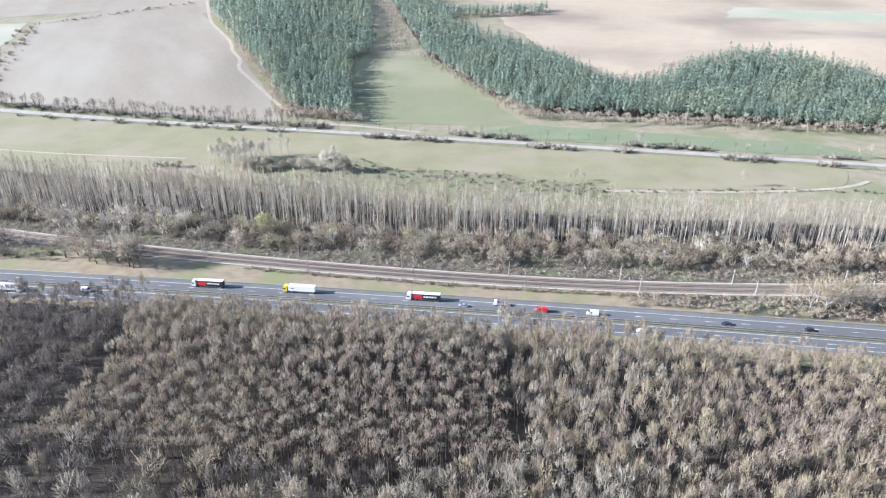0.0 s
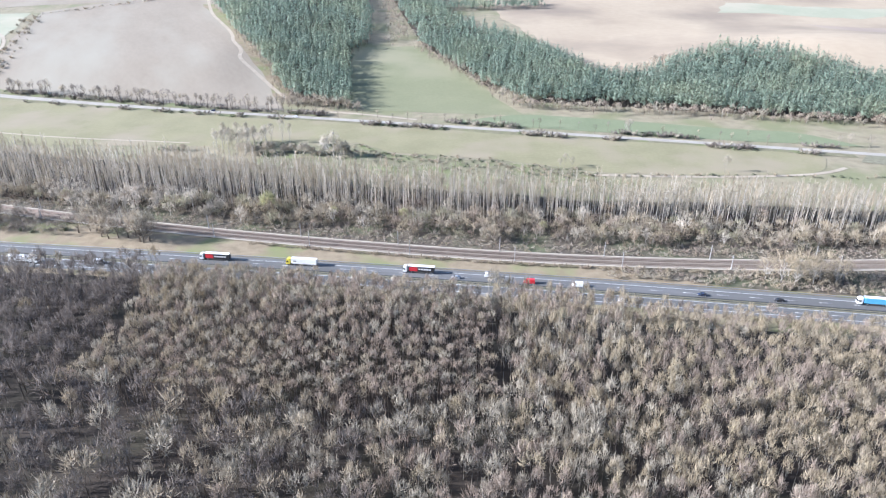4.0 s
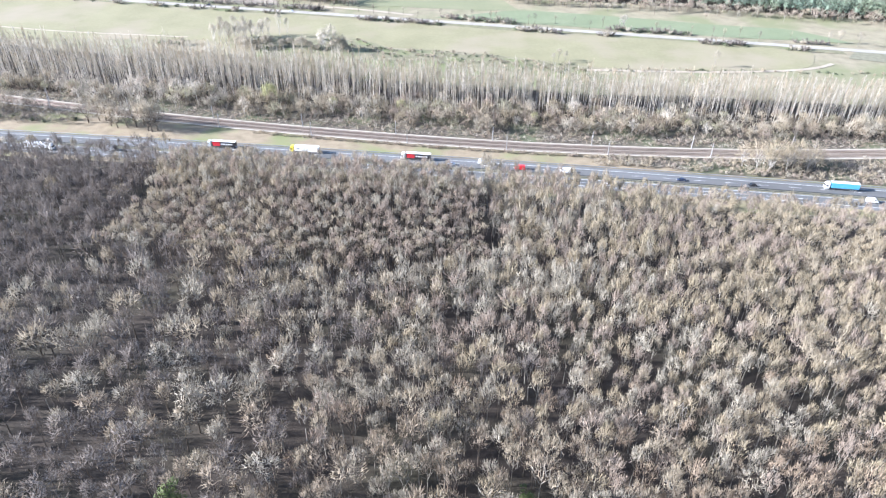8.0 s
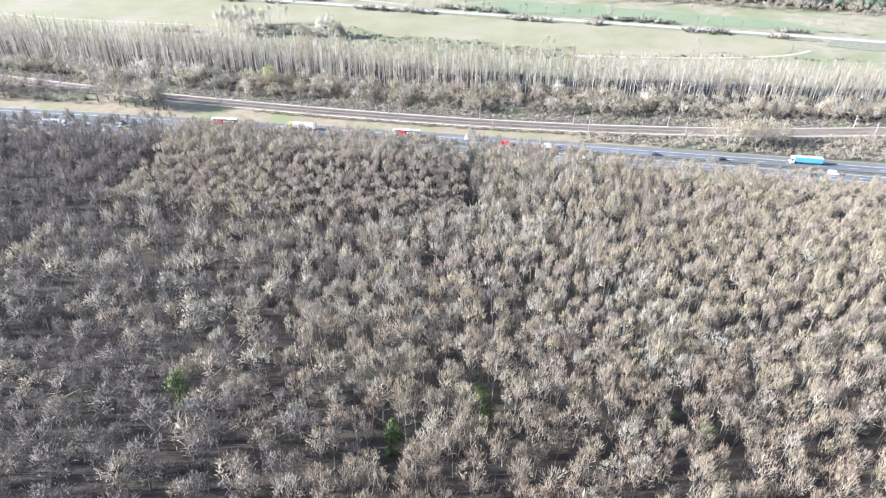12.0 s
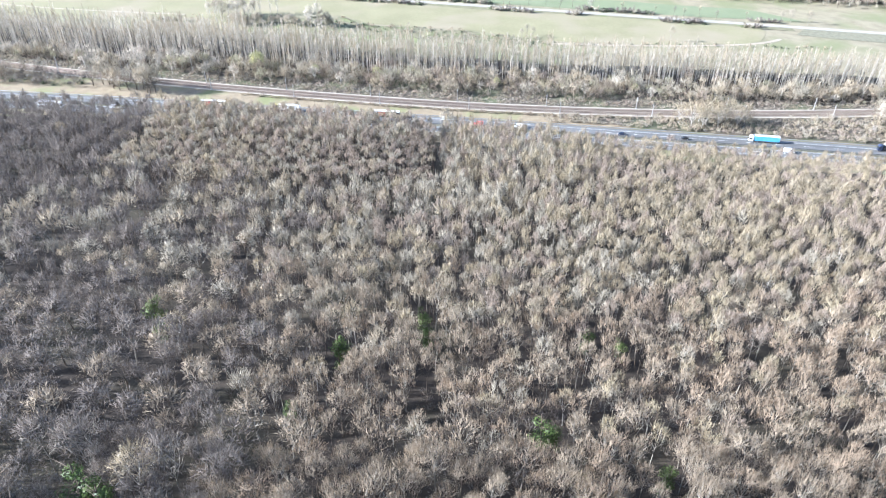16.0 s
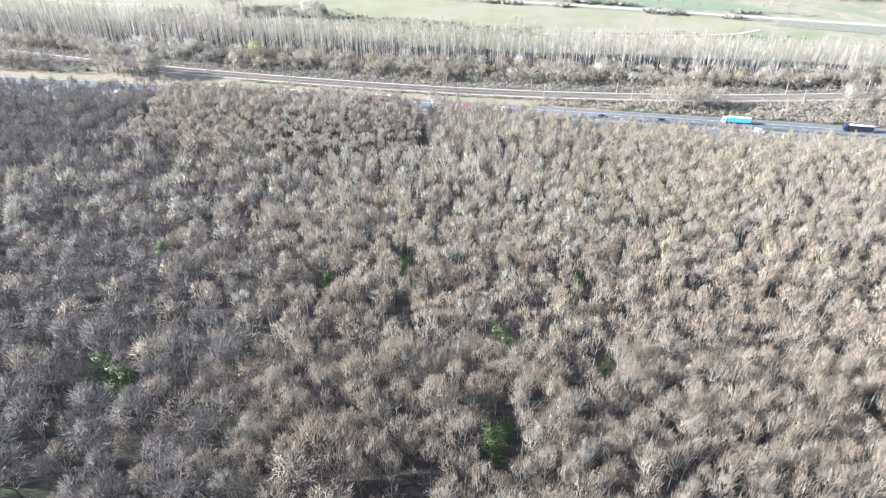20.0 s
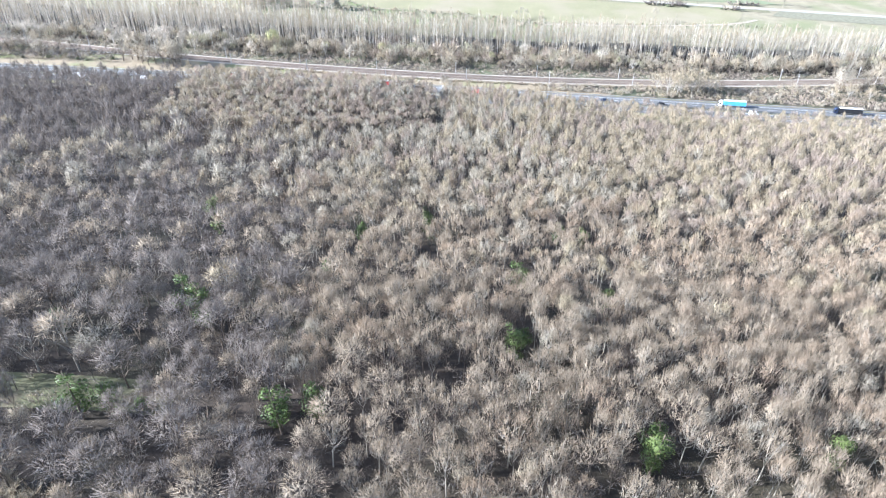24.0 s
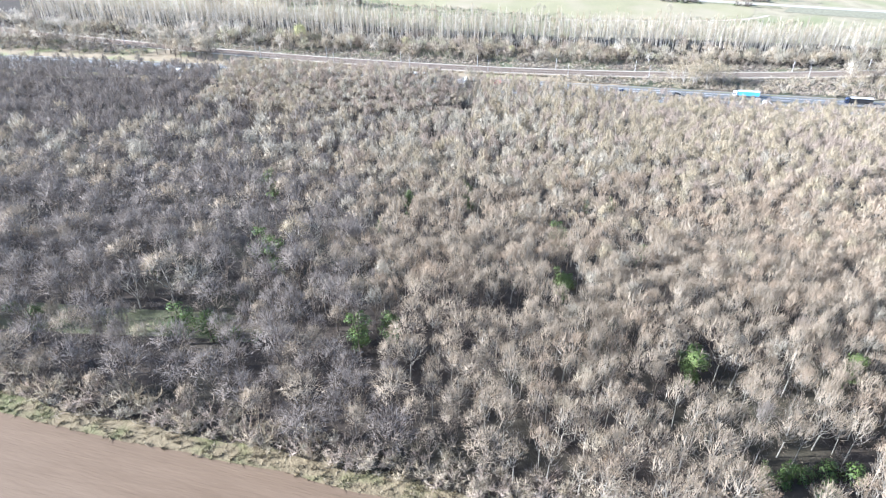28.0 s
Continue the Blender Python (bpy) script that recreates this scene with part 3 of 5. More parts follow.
def broom_tree(height, radius, limbs=9, branches=4, twigs=400, width=0.1, base=0.3, trunk=0.15, round_=0.75, pieces=2, twig_len=(0.2, 0.42), lumps=9, low=0.05, sprays=0.4, soft=0.15, up=0.0):
    """A leafless forest tree: thin limbs fan up from a fork, and a lumpy dome of fine twigs and twig sprays covers them.
    height and radius: metres; round_: depth of the dome against the crown's height; pieces: bends in a limb; low: how far down the dome goes; soft: spread of the twigs' facing; up: how far the twigs sweep upright."""
    wood, crown = Sticks(), Sticks()
    lean = rng.normal(size=2) * 0.025 * height
    fork = np.array([*lean * 0.5, height * base])
    wood.prism((0, 0, -0.5), fork, trunk, trunk * 0.75, 4)
    depth = min(height * (1 - base) * round_, radius * 1.45)
    heart = np.array([*lean, height - depth])
    axes = np.array([radius, radius, depth])
    starts, ends, outs = [], [], []
    for k in range(limbs):
        z = 1 - 0.95 * ((k + 0.5) / limbs) ** 0.9
        ang = k * 2.4 + rng.normal() * 0.35
        d = np.array([math.cos(ang) * math.sqrt(1 - z * z), math.sin(ang) * math.sqrt(1 - z * z), z])
        tip = heart + d * axes * rng.uniform(0.7, 0.92)
        p = fork + (heart - fork) * rng.uniform(-0.1, 0.75)
        bend = np.array([d[0], d[1], 0]) * radius * 0.16
        us = np.linspace(0, 1, pieces + 1)
        knots = [p + (tip - p) * u + (bend + rng.normal(size=3) * 0.05 * radius) * math.sin(u * math.pi) for u in us]
        wood.limb(knots, [max(0.03 * (1 - u) + 0.008, trunk * 0.32 * (1 - 0.85 * u)) for u in us])
        for _ in range(branches):
            u = rng.uniform(0.3, 1.0)
            a = p + (tip - p) * u + bend * math.sin(u * math.pi)
            aim = unit(d + rng.normal(size=3) * 0.45 + np.array([0, 0, 0.12]))
            starts.append(a), ends.append(a + (heart + aim * axes * 0.95 - a) * rng.uniform(0.6, 1)), outs.append(aim)
    wood.slivers(starts, ends, np.full(len(starts), max(0.09, width * 0.8)), outs)
    # lumps of the dome, each a smaller dome of twigs
    k = np.arange(lumps)
    z = 1 - (1 - low) * ((k + 0.5) / lumps)
    ang = k * 2.4 + rng.normal(size=lumps) * 0.4
    flat = np.sqrt(1 - z * z)
    lump = np.stack([np.cos(ang) * flat, np.sin(ang) * flat, z], 1)
    centre = lump * rng.uniform(0.48, 0.68, (lumps, 1))
    k = rng.integers(0, lumps, twigs)
    way = unit(rng.normal(size=(twigs, 3)) * (1, 1, 0.7) + lump[k] * 0.9 + np.array([0, 0, 0.7]))
    a = centre[k] + way * rng.uniform(0.05, 0.3, (twigs, 1)) + rng.normal(size=way.shape) * 0.07
    b = a + unit(way + rng.normal(size=way.shape) * 0.35 + np.array([0, 0, up])) * rng.uniform(*twig_len, (twigs, 1))
    out = unit(a) * 0.9 + lump[k] * 0.4 + way * 0.25 + np.array([0, 0, 0.1])
    a, b = heart + a * axes, heart + b * axes
    spray = rng.uniform(size=twigs) < sprays
    a[spray], b[spray] = b[spray], a[spray] + (b[spray] - a[spray]) * 0.3
    crown.slivers(a, b, width * rng.uniform(0.55, 1.4, twigs), out, soft)
    return wood.arrays(), crown.arrays()


def poplar(height):
    """A tall straight plantation poplar with steep fine branches high on a clean stem."""
    wood, crown = Sticks(), Sticks()
    top = np.array([rng.normal() * 0.3, rng.normal() * 0.3, height])
    wood.limb([(0, 0, -0.5), top * 0.5, top], [0.21, 0.15, 0.0], 4)
    n = 42
    s = rng.uniform(0.32, 0.95, n)
    ang = rng.uniform(0, 6.28, n)
    a = top * s[:, None]
    reach = (2.5 * (1.1 - s) + 0.3) * rng.uniform(0.5, 1.15, n)
    round_out = np.stack([np.cos(ang), np.sin(ang), np.full(n, 0.25)], 1)
    b = a + np.stack([np.cos(ang) * reach, np.sin(ang) * reach, reach * rng.uniform(0.9, 1.9, n) + 0.6], 1)
    crown.slivers(a, b, np.full(n, 0.1), round_out)
    k = np.repeat(np.arange(n), 4)
    p = a[k] + (b[k] - a[k]) * rng.uniform(0.15, 0.95, (len(k), 1))
    d = unit(unit(b[k] - a[k]) * 0.6 + rng.normal(size=p.shape) * 0.32 + np.array([0, 0, 0.45]))
    crown.slivers(p, p + d * rng.uniform(0.6, 1.5, (len(p), 1)), np.full(len(p), 0.13), round_out[k])
    return wood.arrays(), crown.arrays()


def shrub(height, spread, twigs=130, width=0.075):
    """A leafless many-stemmed shrub."""
    wood, crown = Sticks(), Sticks()
    n = 9
    ang, out = rng.uniform(0, 6.28, n), np.sqrt(rng.uniform(0.05, 1, n))
    tips = np.stack([np.cos(ang) * out * spread * 0.6, np.sin(ang) * out * spread * 0.6, height * (0.9 - 0.35 * out)], 1)
    for q in tips:
        wood.prism((q[0] * 0.15, q[1] * 0.15, -0.3), q, 0.06, 0.0, 3)
    k = rng.integers(0, n, twigs)
    a = tips[k] * rng.uniform(0.25, 1.0, (twigs, 1))
    d = unit(np.c_[tips[k][:, :2] / spread, np.full(twigs, 0.8)] + rng.normal(size=(twigs, 3)) * 0.6)
    crown.slivers(a, a + d * (height * rng.uniform(0.25, 0.6, (twigs, 1))), np.full(twigs, width), np.c_[a[:, :2] / spread * 1.6, a[:, 2] / height + 0.1])
    return wood.arrays(), crown.arrays()


def pine(height, tiers=5, points=9, crown_base=0.45, wide=0.145, leaf=0.055):
    """A forest pine: bare stem below, a ragged crown of needle sprays in whorls above, narrowing to a blunt tip."""
    wood, crown = Sticks(), Sticks()
    wood.prism((0, 0, -0.5), (0, 0, height * 0.85), 0.18, 0.04, 4)
    n = tiers * points
    z = 1 - np.sqrt(rng.uniform(0, 1, n)) * 0.98
    reach = height * wide * (1 - z ** 1.5 * 0.93) * (0.85 + 0.15 * np.sin(z * 17)) * np.sqrt(rng.uniform(0.45, 1, n))
    reach *= np.where(z < 0.15, 0.7, 1.0)
    ang = rng.uniform(0, 6.28, n)
    spots = np.stack([np.cos(ang) * reach, np.sin(ang) * reach, height * (crown_base + (0.98 - crown_base) * z)], 1)
    out = np.stack([np.cos(ang), np.sin(ang), 0.35 + 0.8 * z], 1) + rng.normal(size=(n, 3)) * 0.12
    crown.leaves(spots, leaf * height * (1.1 - 0.35 * z), out)
    return wood.arrays(), crown.arrays()


def ivy_tree(height, leaves=1600):
    """A leaning trunk wrapped in ivy that bulges in clumps."""
    wood, crown = Sticks(), Sticks()
    top = np.array([rng.normal() * 0.8 - 0.4, rng.normal() * 0.5, height])
    wood.prism((0, 0, -0.5), top, 0.2, 0.06, 5)
    for _ in range(6):
        a = top * rng.uniform(0.5, 1)
        wood.prism(a, a + unit(rng.normal(size=3) * 0.7 + np.array([0, 0, 1])) * rng.uniform(1.5, 3), 0.06, 0.0, 3)
    clumps = np.array([top * u + np.array([*rng.normal(size=2) * 0.5, 0]) for u in (0.1, 0.24, 0.4, 0.55, 0.68, 0.8, 0.9)])
    big = np.array([0.7, 0.95, 1.2, 1.35, 1.25, 0.95, 0.65]) * rng.uniform(0.8, 1.25, 7)
    k = rng.choice(7, leaves, p=big ** 2 / (big ** 2).sum())
    out = unit(rng.normal(size=(leaves, 3)))
    crown.leaves(clumps[k] + out * (big[k] * rng.uniform(0.55, 1.05, leaves))[:, None], np.full(leaves, 0.2), out + np.array([0, 0, 0.2]))
    return wood.arrays(), crown.arrays()


def evergreen_bush(height, spread, leaves=160, size=0.5):
    wood, crown = Sticks(), Sticks()
    for _ in range(4):
        wood.prism((0, 0, -0.3), (*(rng.normal(size=2) * spread * 0.25), height * 0.7), 0.06, 0.0, 3)
    p = unit(rng.normal(size=(leaves, 3))) * rng.uniform(0.45, 1, (leaves, 1))
    p[:, 2] = np.abs(p[:, 2])
    crown.leaves(p * np.array([spread * 0.5, spread * 0.5, height]) + np.array([0, 0, 0.1]), np.full(leaves, size), p + np.array([0, 0, 0.2]))
    return wood.arrays(), crown.arrays()


def stand(name, kinds, xy, pick, scale, materials, tint, label, category, high=None):
    """All plants of a wood as one mesh. kinds: (wood, crown) arrays; tint: pairs of material slots for each plant; high: height scale, if another."""
    allv, allf, alln, alls, n = [], [], [], [], 0
    z = lie(xy[:, 0], xy[:, 1])
    turn = rng.uniform(0, 6.28, len(xy))
    high = scale * rng.uniform(0.9, 1.1, len(xy)) if high is None else high
    for k, both in enumerate(kinds):
        sel = np.flatnonzero(pick == k)
        if not len(sel):
            continue
        for which in (0, 1):
            v, f, nv = both[which]
            c, s = np.cos(turn[sel])[:, None], np.sin(turn[sel])[:, None]
            sc = scale[sel][:, None]
            w = np.stack([(v[:, 0] * c - v[:, 1] * s) * sc + xy[sel, :1], (v[:, 0] * s + v[:, 1] * c) * sc + xy[sel, 1:],
                          v[:, 2] * high[sel][:, None] + z[sel][:, None]], -1)
            allv.append(w.reshape(-1, 3))
            alln.append(np.stack([nv[:, 0] * c - nv[:, 1] * s, nv[:, 0] * s + nv[:, 1] * c, nv[:, 2] + 0 * c], -1).reshape(-1, 3))
            allf.append((f[None] + (np.arange(len(sel)) * len(v))[:, None, None] + n).reshape(-1, 3))
            alls.append(np.repeat(tint[sel, which], len(f)))
            n += len(sel) * len(v)
    me = mesh_of(name, np.concatenate(allv), np.concatenate(allf), materials, np.concatenate(alls), np.concatenate(alln))
    return tagged(new(name, me), label, category, kind="stuff")


def proto(name, both, bark, leaf, label, category, group, crown_label=""):
    """One plant as a thing: trunk and crown under an empty at its foot."""
    thing = tagged(new(name), label, category, group)
    if any(word in name for word in ("shrub", "thicket", "bramble", "bush")):
        tagged(under(new("stem", mesh_of("stem", *both[0][:2], bark, normals=both[0][2])), thing), kind="stuff")
    else:
        under(new("trunk", mesh_of("trunk", *both[0][:2], bark, normals=both[0][2])), thing)
    under(new("crown", mesh_of("crown", *both[1][:2], leaf, normals=both[1][2])), thing, crown_label)
    return thing


def planted(protos, xy, scale, pick, high=None):
    """Copies of plants, each a thing; the first of each kind is planted too."""
    used = set()
    for (x, y), s, h, k in zip(xy, scale, scale if high is None else high, pick):
        m = Matrix.Translation((x, y, float(lie(x, y)))) @ Matrix.Rotation(rng.uniform(0, 6.28), 4, "Z") @ Matrix.Diagonal((s, s, h, 1))
        if k in used:
            ob = copy_thing(protos[k], m)
        else:
            ob = protos[k]
            used.add(k)
        ob.matrix_basis = m
    for k, p in enumerate(protos):
        if k not in used:
            for o in (*p.children_recursive, p):
                bpy.data.objects.remove(o)


def scattered(x0, x1, y0, y1, gap, jitter=0.42):
    """Points on an uneven staggered grid."""
    xs, ys = np.arange(x0, x1, gap), np.arange(y0, y1, gap * 0.87)
    X, Y = np.meshgrid(xs, ys, indexing="ij")
    X = X + (np.arange(len(ys)) % 2) * gap / 2
    p = np.stack([X.ravel(), Y.ravel()], 1)
    return p + rng.uniform(-jitter, jitter, p.shape) * gap


def drift(x, y, size, seed):
    """Smooth values about -1 to 1 over the plan."""
    return (np.sin(x / size + seed) * np.cos(y / size * 1.3 - seed * 2) + 0.6 * np.sin((x + y) / size * 1.9 + seed * 3)
            + 0.5 * np.cos((x - 1.4 * y) / size * 2.7 + seed)) / 1.5


# the bare wood on the hillside ---------------------------------------------
def packed(candidates, radii, spacing):
    """Picks, in order, the points whose crowns keep clear of those picked before."""
    cells, kept = {}, []
    for n, ((x, y), r) in enumerate(zip(candidates, radii)):
        i, j = int(x // 8), int(y // 8)
        if all(math.hypot(x - candidates[m][0], y - candidates[m][1]) > spacing * (r + radii[m]) for a in (-1, 0, 1) for b in (-1, 0, 1) for m in cells.get((i + a, j + b), ())):
            cells.setdefault((i, j), []).append(n)
            kept.append(n)
    return np.array(kept)


def ride_x(y):
    """The open ride west of the plantation, from the motorway down the slope."""
    return np.interp(y, [90, 120, 154, 183, 208, 234, 260], [-120, -120, -117, -113, -117, -123, -126])


p = np.stack([rng.uniform(-345, 330, 30000), rng.uniform(-128, 280, 30000)], 1)
p = np.r_[p, np.stack([rng.uniform(-130, 175, 2500), rng.uniform(-128, -15, 2500)], 1)]
left_view, right_view = -108 - 0.56 * (p[:, 1] + 104), 122 + 0.51 * (p[:, 1] + 104)
p = p[(p[:, 0] > left_view) & (p[:, 0] < right_view) & (p[:, 1] > wood_edge(p[:, 0]) + 1.5) & (p[:, 1] < verge_near(p[:, 0]) - 1)]
young = (p[:, 0] > ride_x(p[:, 1])) & (p[:, 0] < 20 + wavy(p[:, 1], 15, 1.5)) & (p[:, 1] > 142 + wavy(p[:, 0], 21, 5))
ivies = [(-5, -68, 1.05, 0), (1, -64, 1.0, 1), (57, -77, 1.0, 2), (59, -73, 0.9, 1), (-41, -65, 1.0, 0), (-36, -64, 0.85, 1), (-1, 20, 1.0, 1), (42, -12, 0.95, 0),
         (45, -10, 0.7, 1), (62, -22, 0.7, 2), (-33, -31, 1.15, 0), (-30, -33, 1.0, 0), (67, 26, 0.7, 2), (-7, -2, 0.6, 1), (66, -99, 0.6, 1), (62, -100, 0.55, 2), (71, -102, 0.5, 0), (38, -46, 0.9, 2),
         (20, 30, 0.9, 1), (19, 36, 0.85, 2), (-48, 33, 1.0, 2), (-46, 30, 0.7, 1), (60, 32, 0.7, 0), (40, -40, 0.7, 1), (87, -76, 0.9, 2), (-58, -38, 0.7, 1)]
# glades and thin spots
glade = np.zeros(len(p), bool)
for gx0, gy0, gr in ((24, -62, 5.0), (-2, -76, 4.0), (62, -82, 3.5), (83, -96, 4), (75, -101, 3.5), (-34, 62, 5.5), (-44, -66, 7), (-52, -60, 5), (-30, -62, 4), (8, 104, 4), (12, 60, 3.5), (49, -86, 3)):
    glade |= np.hypot(p[:, 0] - gx0, p[:, 1] - gy0) < gr
for ix, iy, isc, _ in ivies:
    glade |= (np.abs(p[:, 0] - ix) < (3.6 if isc > 0.8 else 2.6)) & (p[:, 1] > iy - 10) & (p[:, 1] < iy + 2)
line = (np.abs(p[:, 0] - 21.5) < 2.2) & (p[:, 1] > 150)
ride = (np.abs(p[:, 0] - ride_x(p[:, 1]) + 5) < 6.0) & (p[:, 1] > 95)
p = p[~young & ~glade & ~line & ~ride]

# old oaks stand wide in the west, a young mixed wood in the east
west = eased(15, -70, p[:, 0] + 0.25 * p[:, 1] - 10)
crown_r = np.where(rng.uniform(size=len(p)) < 0.15 + 0.5 * west, rng.uniform(3.0, 4.1, len(p)) + 0.9 * west, rng.uniform(1.9, 2.9, len(p)))
crown_r *= np.where((p[:, 0] > 30) & (p[:, 1] > 60), 0.82, 1.0) * np.where((p[:, 0] < ride_x(p[:, 1])) & (p[:, 1] > 95), 0.8, 1.0)
kept = packed(p.tolist(), (crown_r * (np.where(p[:, 1] < -20, 0.88, 1.0) + 0.2 * west)).tolist(), 0.56)
p, crown_r, west = p[kept], crown_r[kept], west[kept]
tree_h = np.interp(p[:, 1], [-110, -60, 20, 90, 150, 230], [10.5, 11.5, 12.5, 14.5, 16.5, 19.5])
tree_h = tree_h * (1 - 0.3 * eased(50, 150, p[:, 0]) * eased(90, 200, p[:, 1])) * rng.uniform(0.84, 1.14, len(p)) * (0.8 + 0.07 * crown_r)
beyond = (p[:, 0] < ride_x(p[:, 1])) & (p[:, 1] > 95)
tree_h[beyond] *= 0.84

KIND_R, KIND_H = 3.0, 13.0
big_kinds = [broom_tree(KIND_H, KIND_R, limbs=10, branches=6, twigs=660, width=0.073, base=rng.uniform(0.3, 0.42), pieces=3, round_=rng.uniform(0.75, 0.95), lumps=18, twig_len=(0.2, 0.42), up=0.9, soft=0.4) for _ in range(6)]
big_kinds += [broom_tree(KIND_H, KIND_R, limbs=9, branches=6, twigs=760, width=0.08, base=rng.uniform(0.2, 0.32), pieces=3, round_=rng.uniform(0.65, 0.8), lumps=22, twig_len=(0.16, 0.36), soft=0.25, up=0.1, sprays=0.2) for _ in range(6)]
big_kinds += [broom_tree(KIND_H, KIND_R, limbs=7, branches=4, twigs=340, width=0.138, sprays=0.25, soft=0.7, base=rng.uniform(0.3, 0.4), round_=rng.uniform(0.65, 0.85), lumps=11, up=0.7) for _ in range(5)]
big_kinds += [broom_tree(KIND_H, KIND_R, limbs=7, branches=4, twigs=370, width=0.145, sprays=0.25, soft=0.3, base=rng.uniform(0.22, 0.32), round_=rng.uniform(0.55, 0.75), lumps=13, twig_len=(0.16, 0.36)) for _ in range(5)]
big_kinds += [broom_tree(KIND_H, KIND_R, limbs=5, branches=3, twigs=190, width=0.2, up=0.3, soft=0.8, base=rng.uniform(0.28, 0.38), round_=rng.uniform(0.6, 0.85), pieces=1, lumps=12, twig_len=(0.28, 0.55), sprays=0.12) for _ in range(10)]
order = np.argsort(p[:, 1] + 0.28 * p[:, 0])
single = np.zeros(len(p), bool)
single[order[:300]] = True

tone = drift(p[:, 0], p[:, 1], 34, 1.0) * 0.5 + rng.normal(size=len(p)) * 0.55
right = (p[:, 0] - 15 + 0.3 * p[:, 1]) / 110
tint = np.zeros((len(p), 2), int)
tint[:, 1] = 3
tint[tone > 0.15, 1] = 4
# mauve in the west: part darker wood, part shaded sides painted into it
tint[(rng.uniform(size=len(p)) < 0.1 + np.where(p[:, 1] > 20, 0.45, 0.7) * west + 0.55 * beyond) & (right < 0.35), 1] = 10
warm = tone * 0.7 + right
tint[(warm > 0.6), 1] = rng.choice([5, 6, 4, 5], int((warm > 0.6).sum()))
tint[(drift(p[:, 0], p[:, 1], 27, 4.0) + rng.normal(size=len(p)) * 0.5 > 0.75) & (right > -0.3), 1] = 6
tint[(rng.uniform(size=len(p)) < 0.09 * np.clip(right + 0.2, 0, 1)) & (p[:, 1] > -40), 1] = 11
# near twigs darkened, far ones left pale: distance haze put into the colour
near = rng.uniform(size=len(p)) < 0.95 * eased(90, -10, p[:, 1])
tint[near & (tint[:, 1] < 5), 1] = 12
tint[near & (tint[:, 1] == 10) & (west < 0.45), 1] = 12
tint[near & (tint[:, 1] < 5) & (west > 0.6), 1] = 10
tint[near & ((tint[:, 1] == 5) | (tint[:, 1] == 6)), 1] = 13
tint[:, 0] = np.where(rng.uniform(size=len(p)) < 0.6 - 0.5 * west, 0, 1)
pale = (rng.uniform(size=len(p)) < 0.012) & (p[:, 1] > -30)
tint[pale, 0], tint[pale, 1] = 2, 5
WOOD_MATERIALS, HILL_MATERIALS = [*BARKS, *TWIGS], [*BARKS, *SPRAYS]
oak = west + rng.normal(size=len(p)) * 0.2 > 0.4
pick = np.where(p[:, 1] < -20, rng.integers(0, 6, len(p)) + 6 * oak, np.where(p[:, 1] < 80, rng.integers(12, 17, len(p)) + 5 * oak, rng.integers(22, 32, len(p))))
size, high = crown_r / KIND_R, tree_h / KIND_H
rest = ~single
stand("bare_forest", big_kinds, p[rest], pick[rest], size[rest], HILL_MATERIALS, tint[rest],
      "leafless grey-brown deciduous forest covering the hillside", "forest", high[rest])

# the young plantation block inside the wood
q = scattered(-150, 22, 138, 275, 3.7, 0.4)
inside = (q[:, 0] > ride_x(q[:, 1]) + 1 + rng.normal(size=len(q)) * 0.8) & (q[:, 0] < 18.8 + wavy(q[:, 1], 9, 1.0) + rng.normal(size=len(q)) * 1.0)
inside &= (q[:, 1] > 143 + wavy(q[:, 0], 21, 5)) & (q[:, 1] < motorway_y(q[:, 0]) - 44 + wavy(q[:, 0], 17, 2))
q = q[inside]
SLIM_H = 22.0
slim_kinds = [broom_tree(SLIM_H, 2.3, limbs=5, branches=3, twigs=150, width=0.17, up=0.8, soft=0.9, base=0.5, round_=rng.uniform(0.5, 0.7), pieces=1, lumps=11, twig_len=(0.3, 0.6), sprays=0.1) for _ in range(7)]
qt = np.zeros((len(q), 2), int)
qt[:, 0] = 1
qt[:, 1] = np.where(q[:, 0] < -70 + rng.normal(size=len(q)) * 20, rng.choice([3, 4, 5, 6], len(q)), rng.choice([3, 4, 6, 6], len(q)))
qh = rng.uniform(0.88, 1.1, len(q)) * (0.78 + 0.32 * eased(142, 215, q[:, 1])) * (1 - 0.12 * eased(-12, 20, q[:, 0]))
stand("young_plantation", slim_kinds, q, rng.integers(0, 7, len(q)), rng.uniform(0.78, 1.02, len(q)), HILL_MATERIALS, qt,
      "dense block of slim young leafless trees in the wood", "plantation", qh)

# lower trees and thicket between plantation and motorway
lx = scattered(-140, 40, 205, 300, 4.6, 0.5)
lx = lx[(lx[:, 1] > motorway_y(lx[:, 0]) - 45) & (lx[:, 1] < verge_near(lx[:, 0]) + 4)]
low_kinds = [broom_tree(8.0, 2.6, limbs=5, branches=2, twigs=170, width=0.19, base=0.2, trunk=0.1, round_=0.8, pieces=1) for _ in range(5)]
fall = (motorway_y(lx[:, 0]) - lx[:, 1] - 14) / 31
stand("edge_thicket", low_kinds, lx, rng.integers(0, 5, len(lx)), rng.uniform(0.7, 1.2, len(lx)), HILL_MATERIALS, np.stack([rng.choice([0, 1], len(lx)), rng.choice([3, 4, 5, 9], len(lx))], 1),
      "leafless thicket falling away between plantation and motorway", "thicket", rng.uniform(0.8, 1.2, len(lx)) * (0.55 + 1.2 * np.clip(fall, 0, 1)))

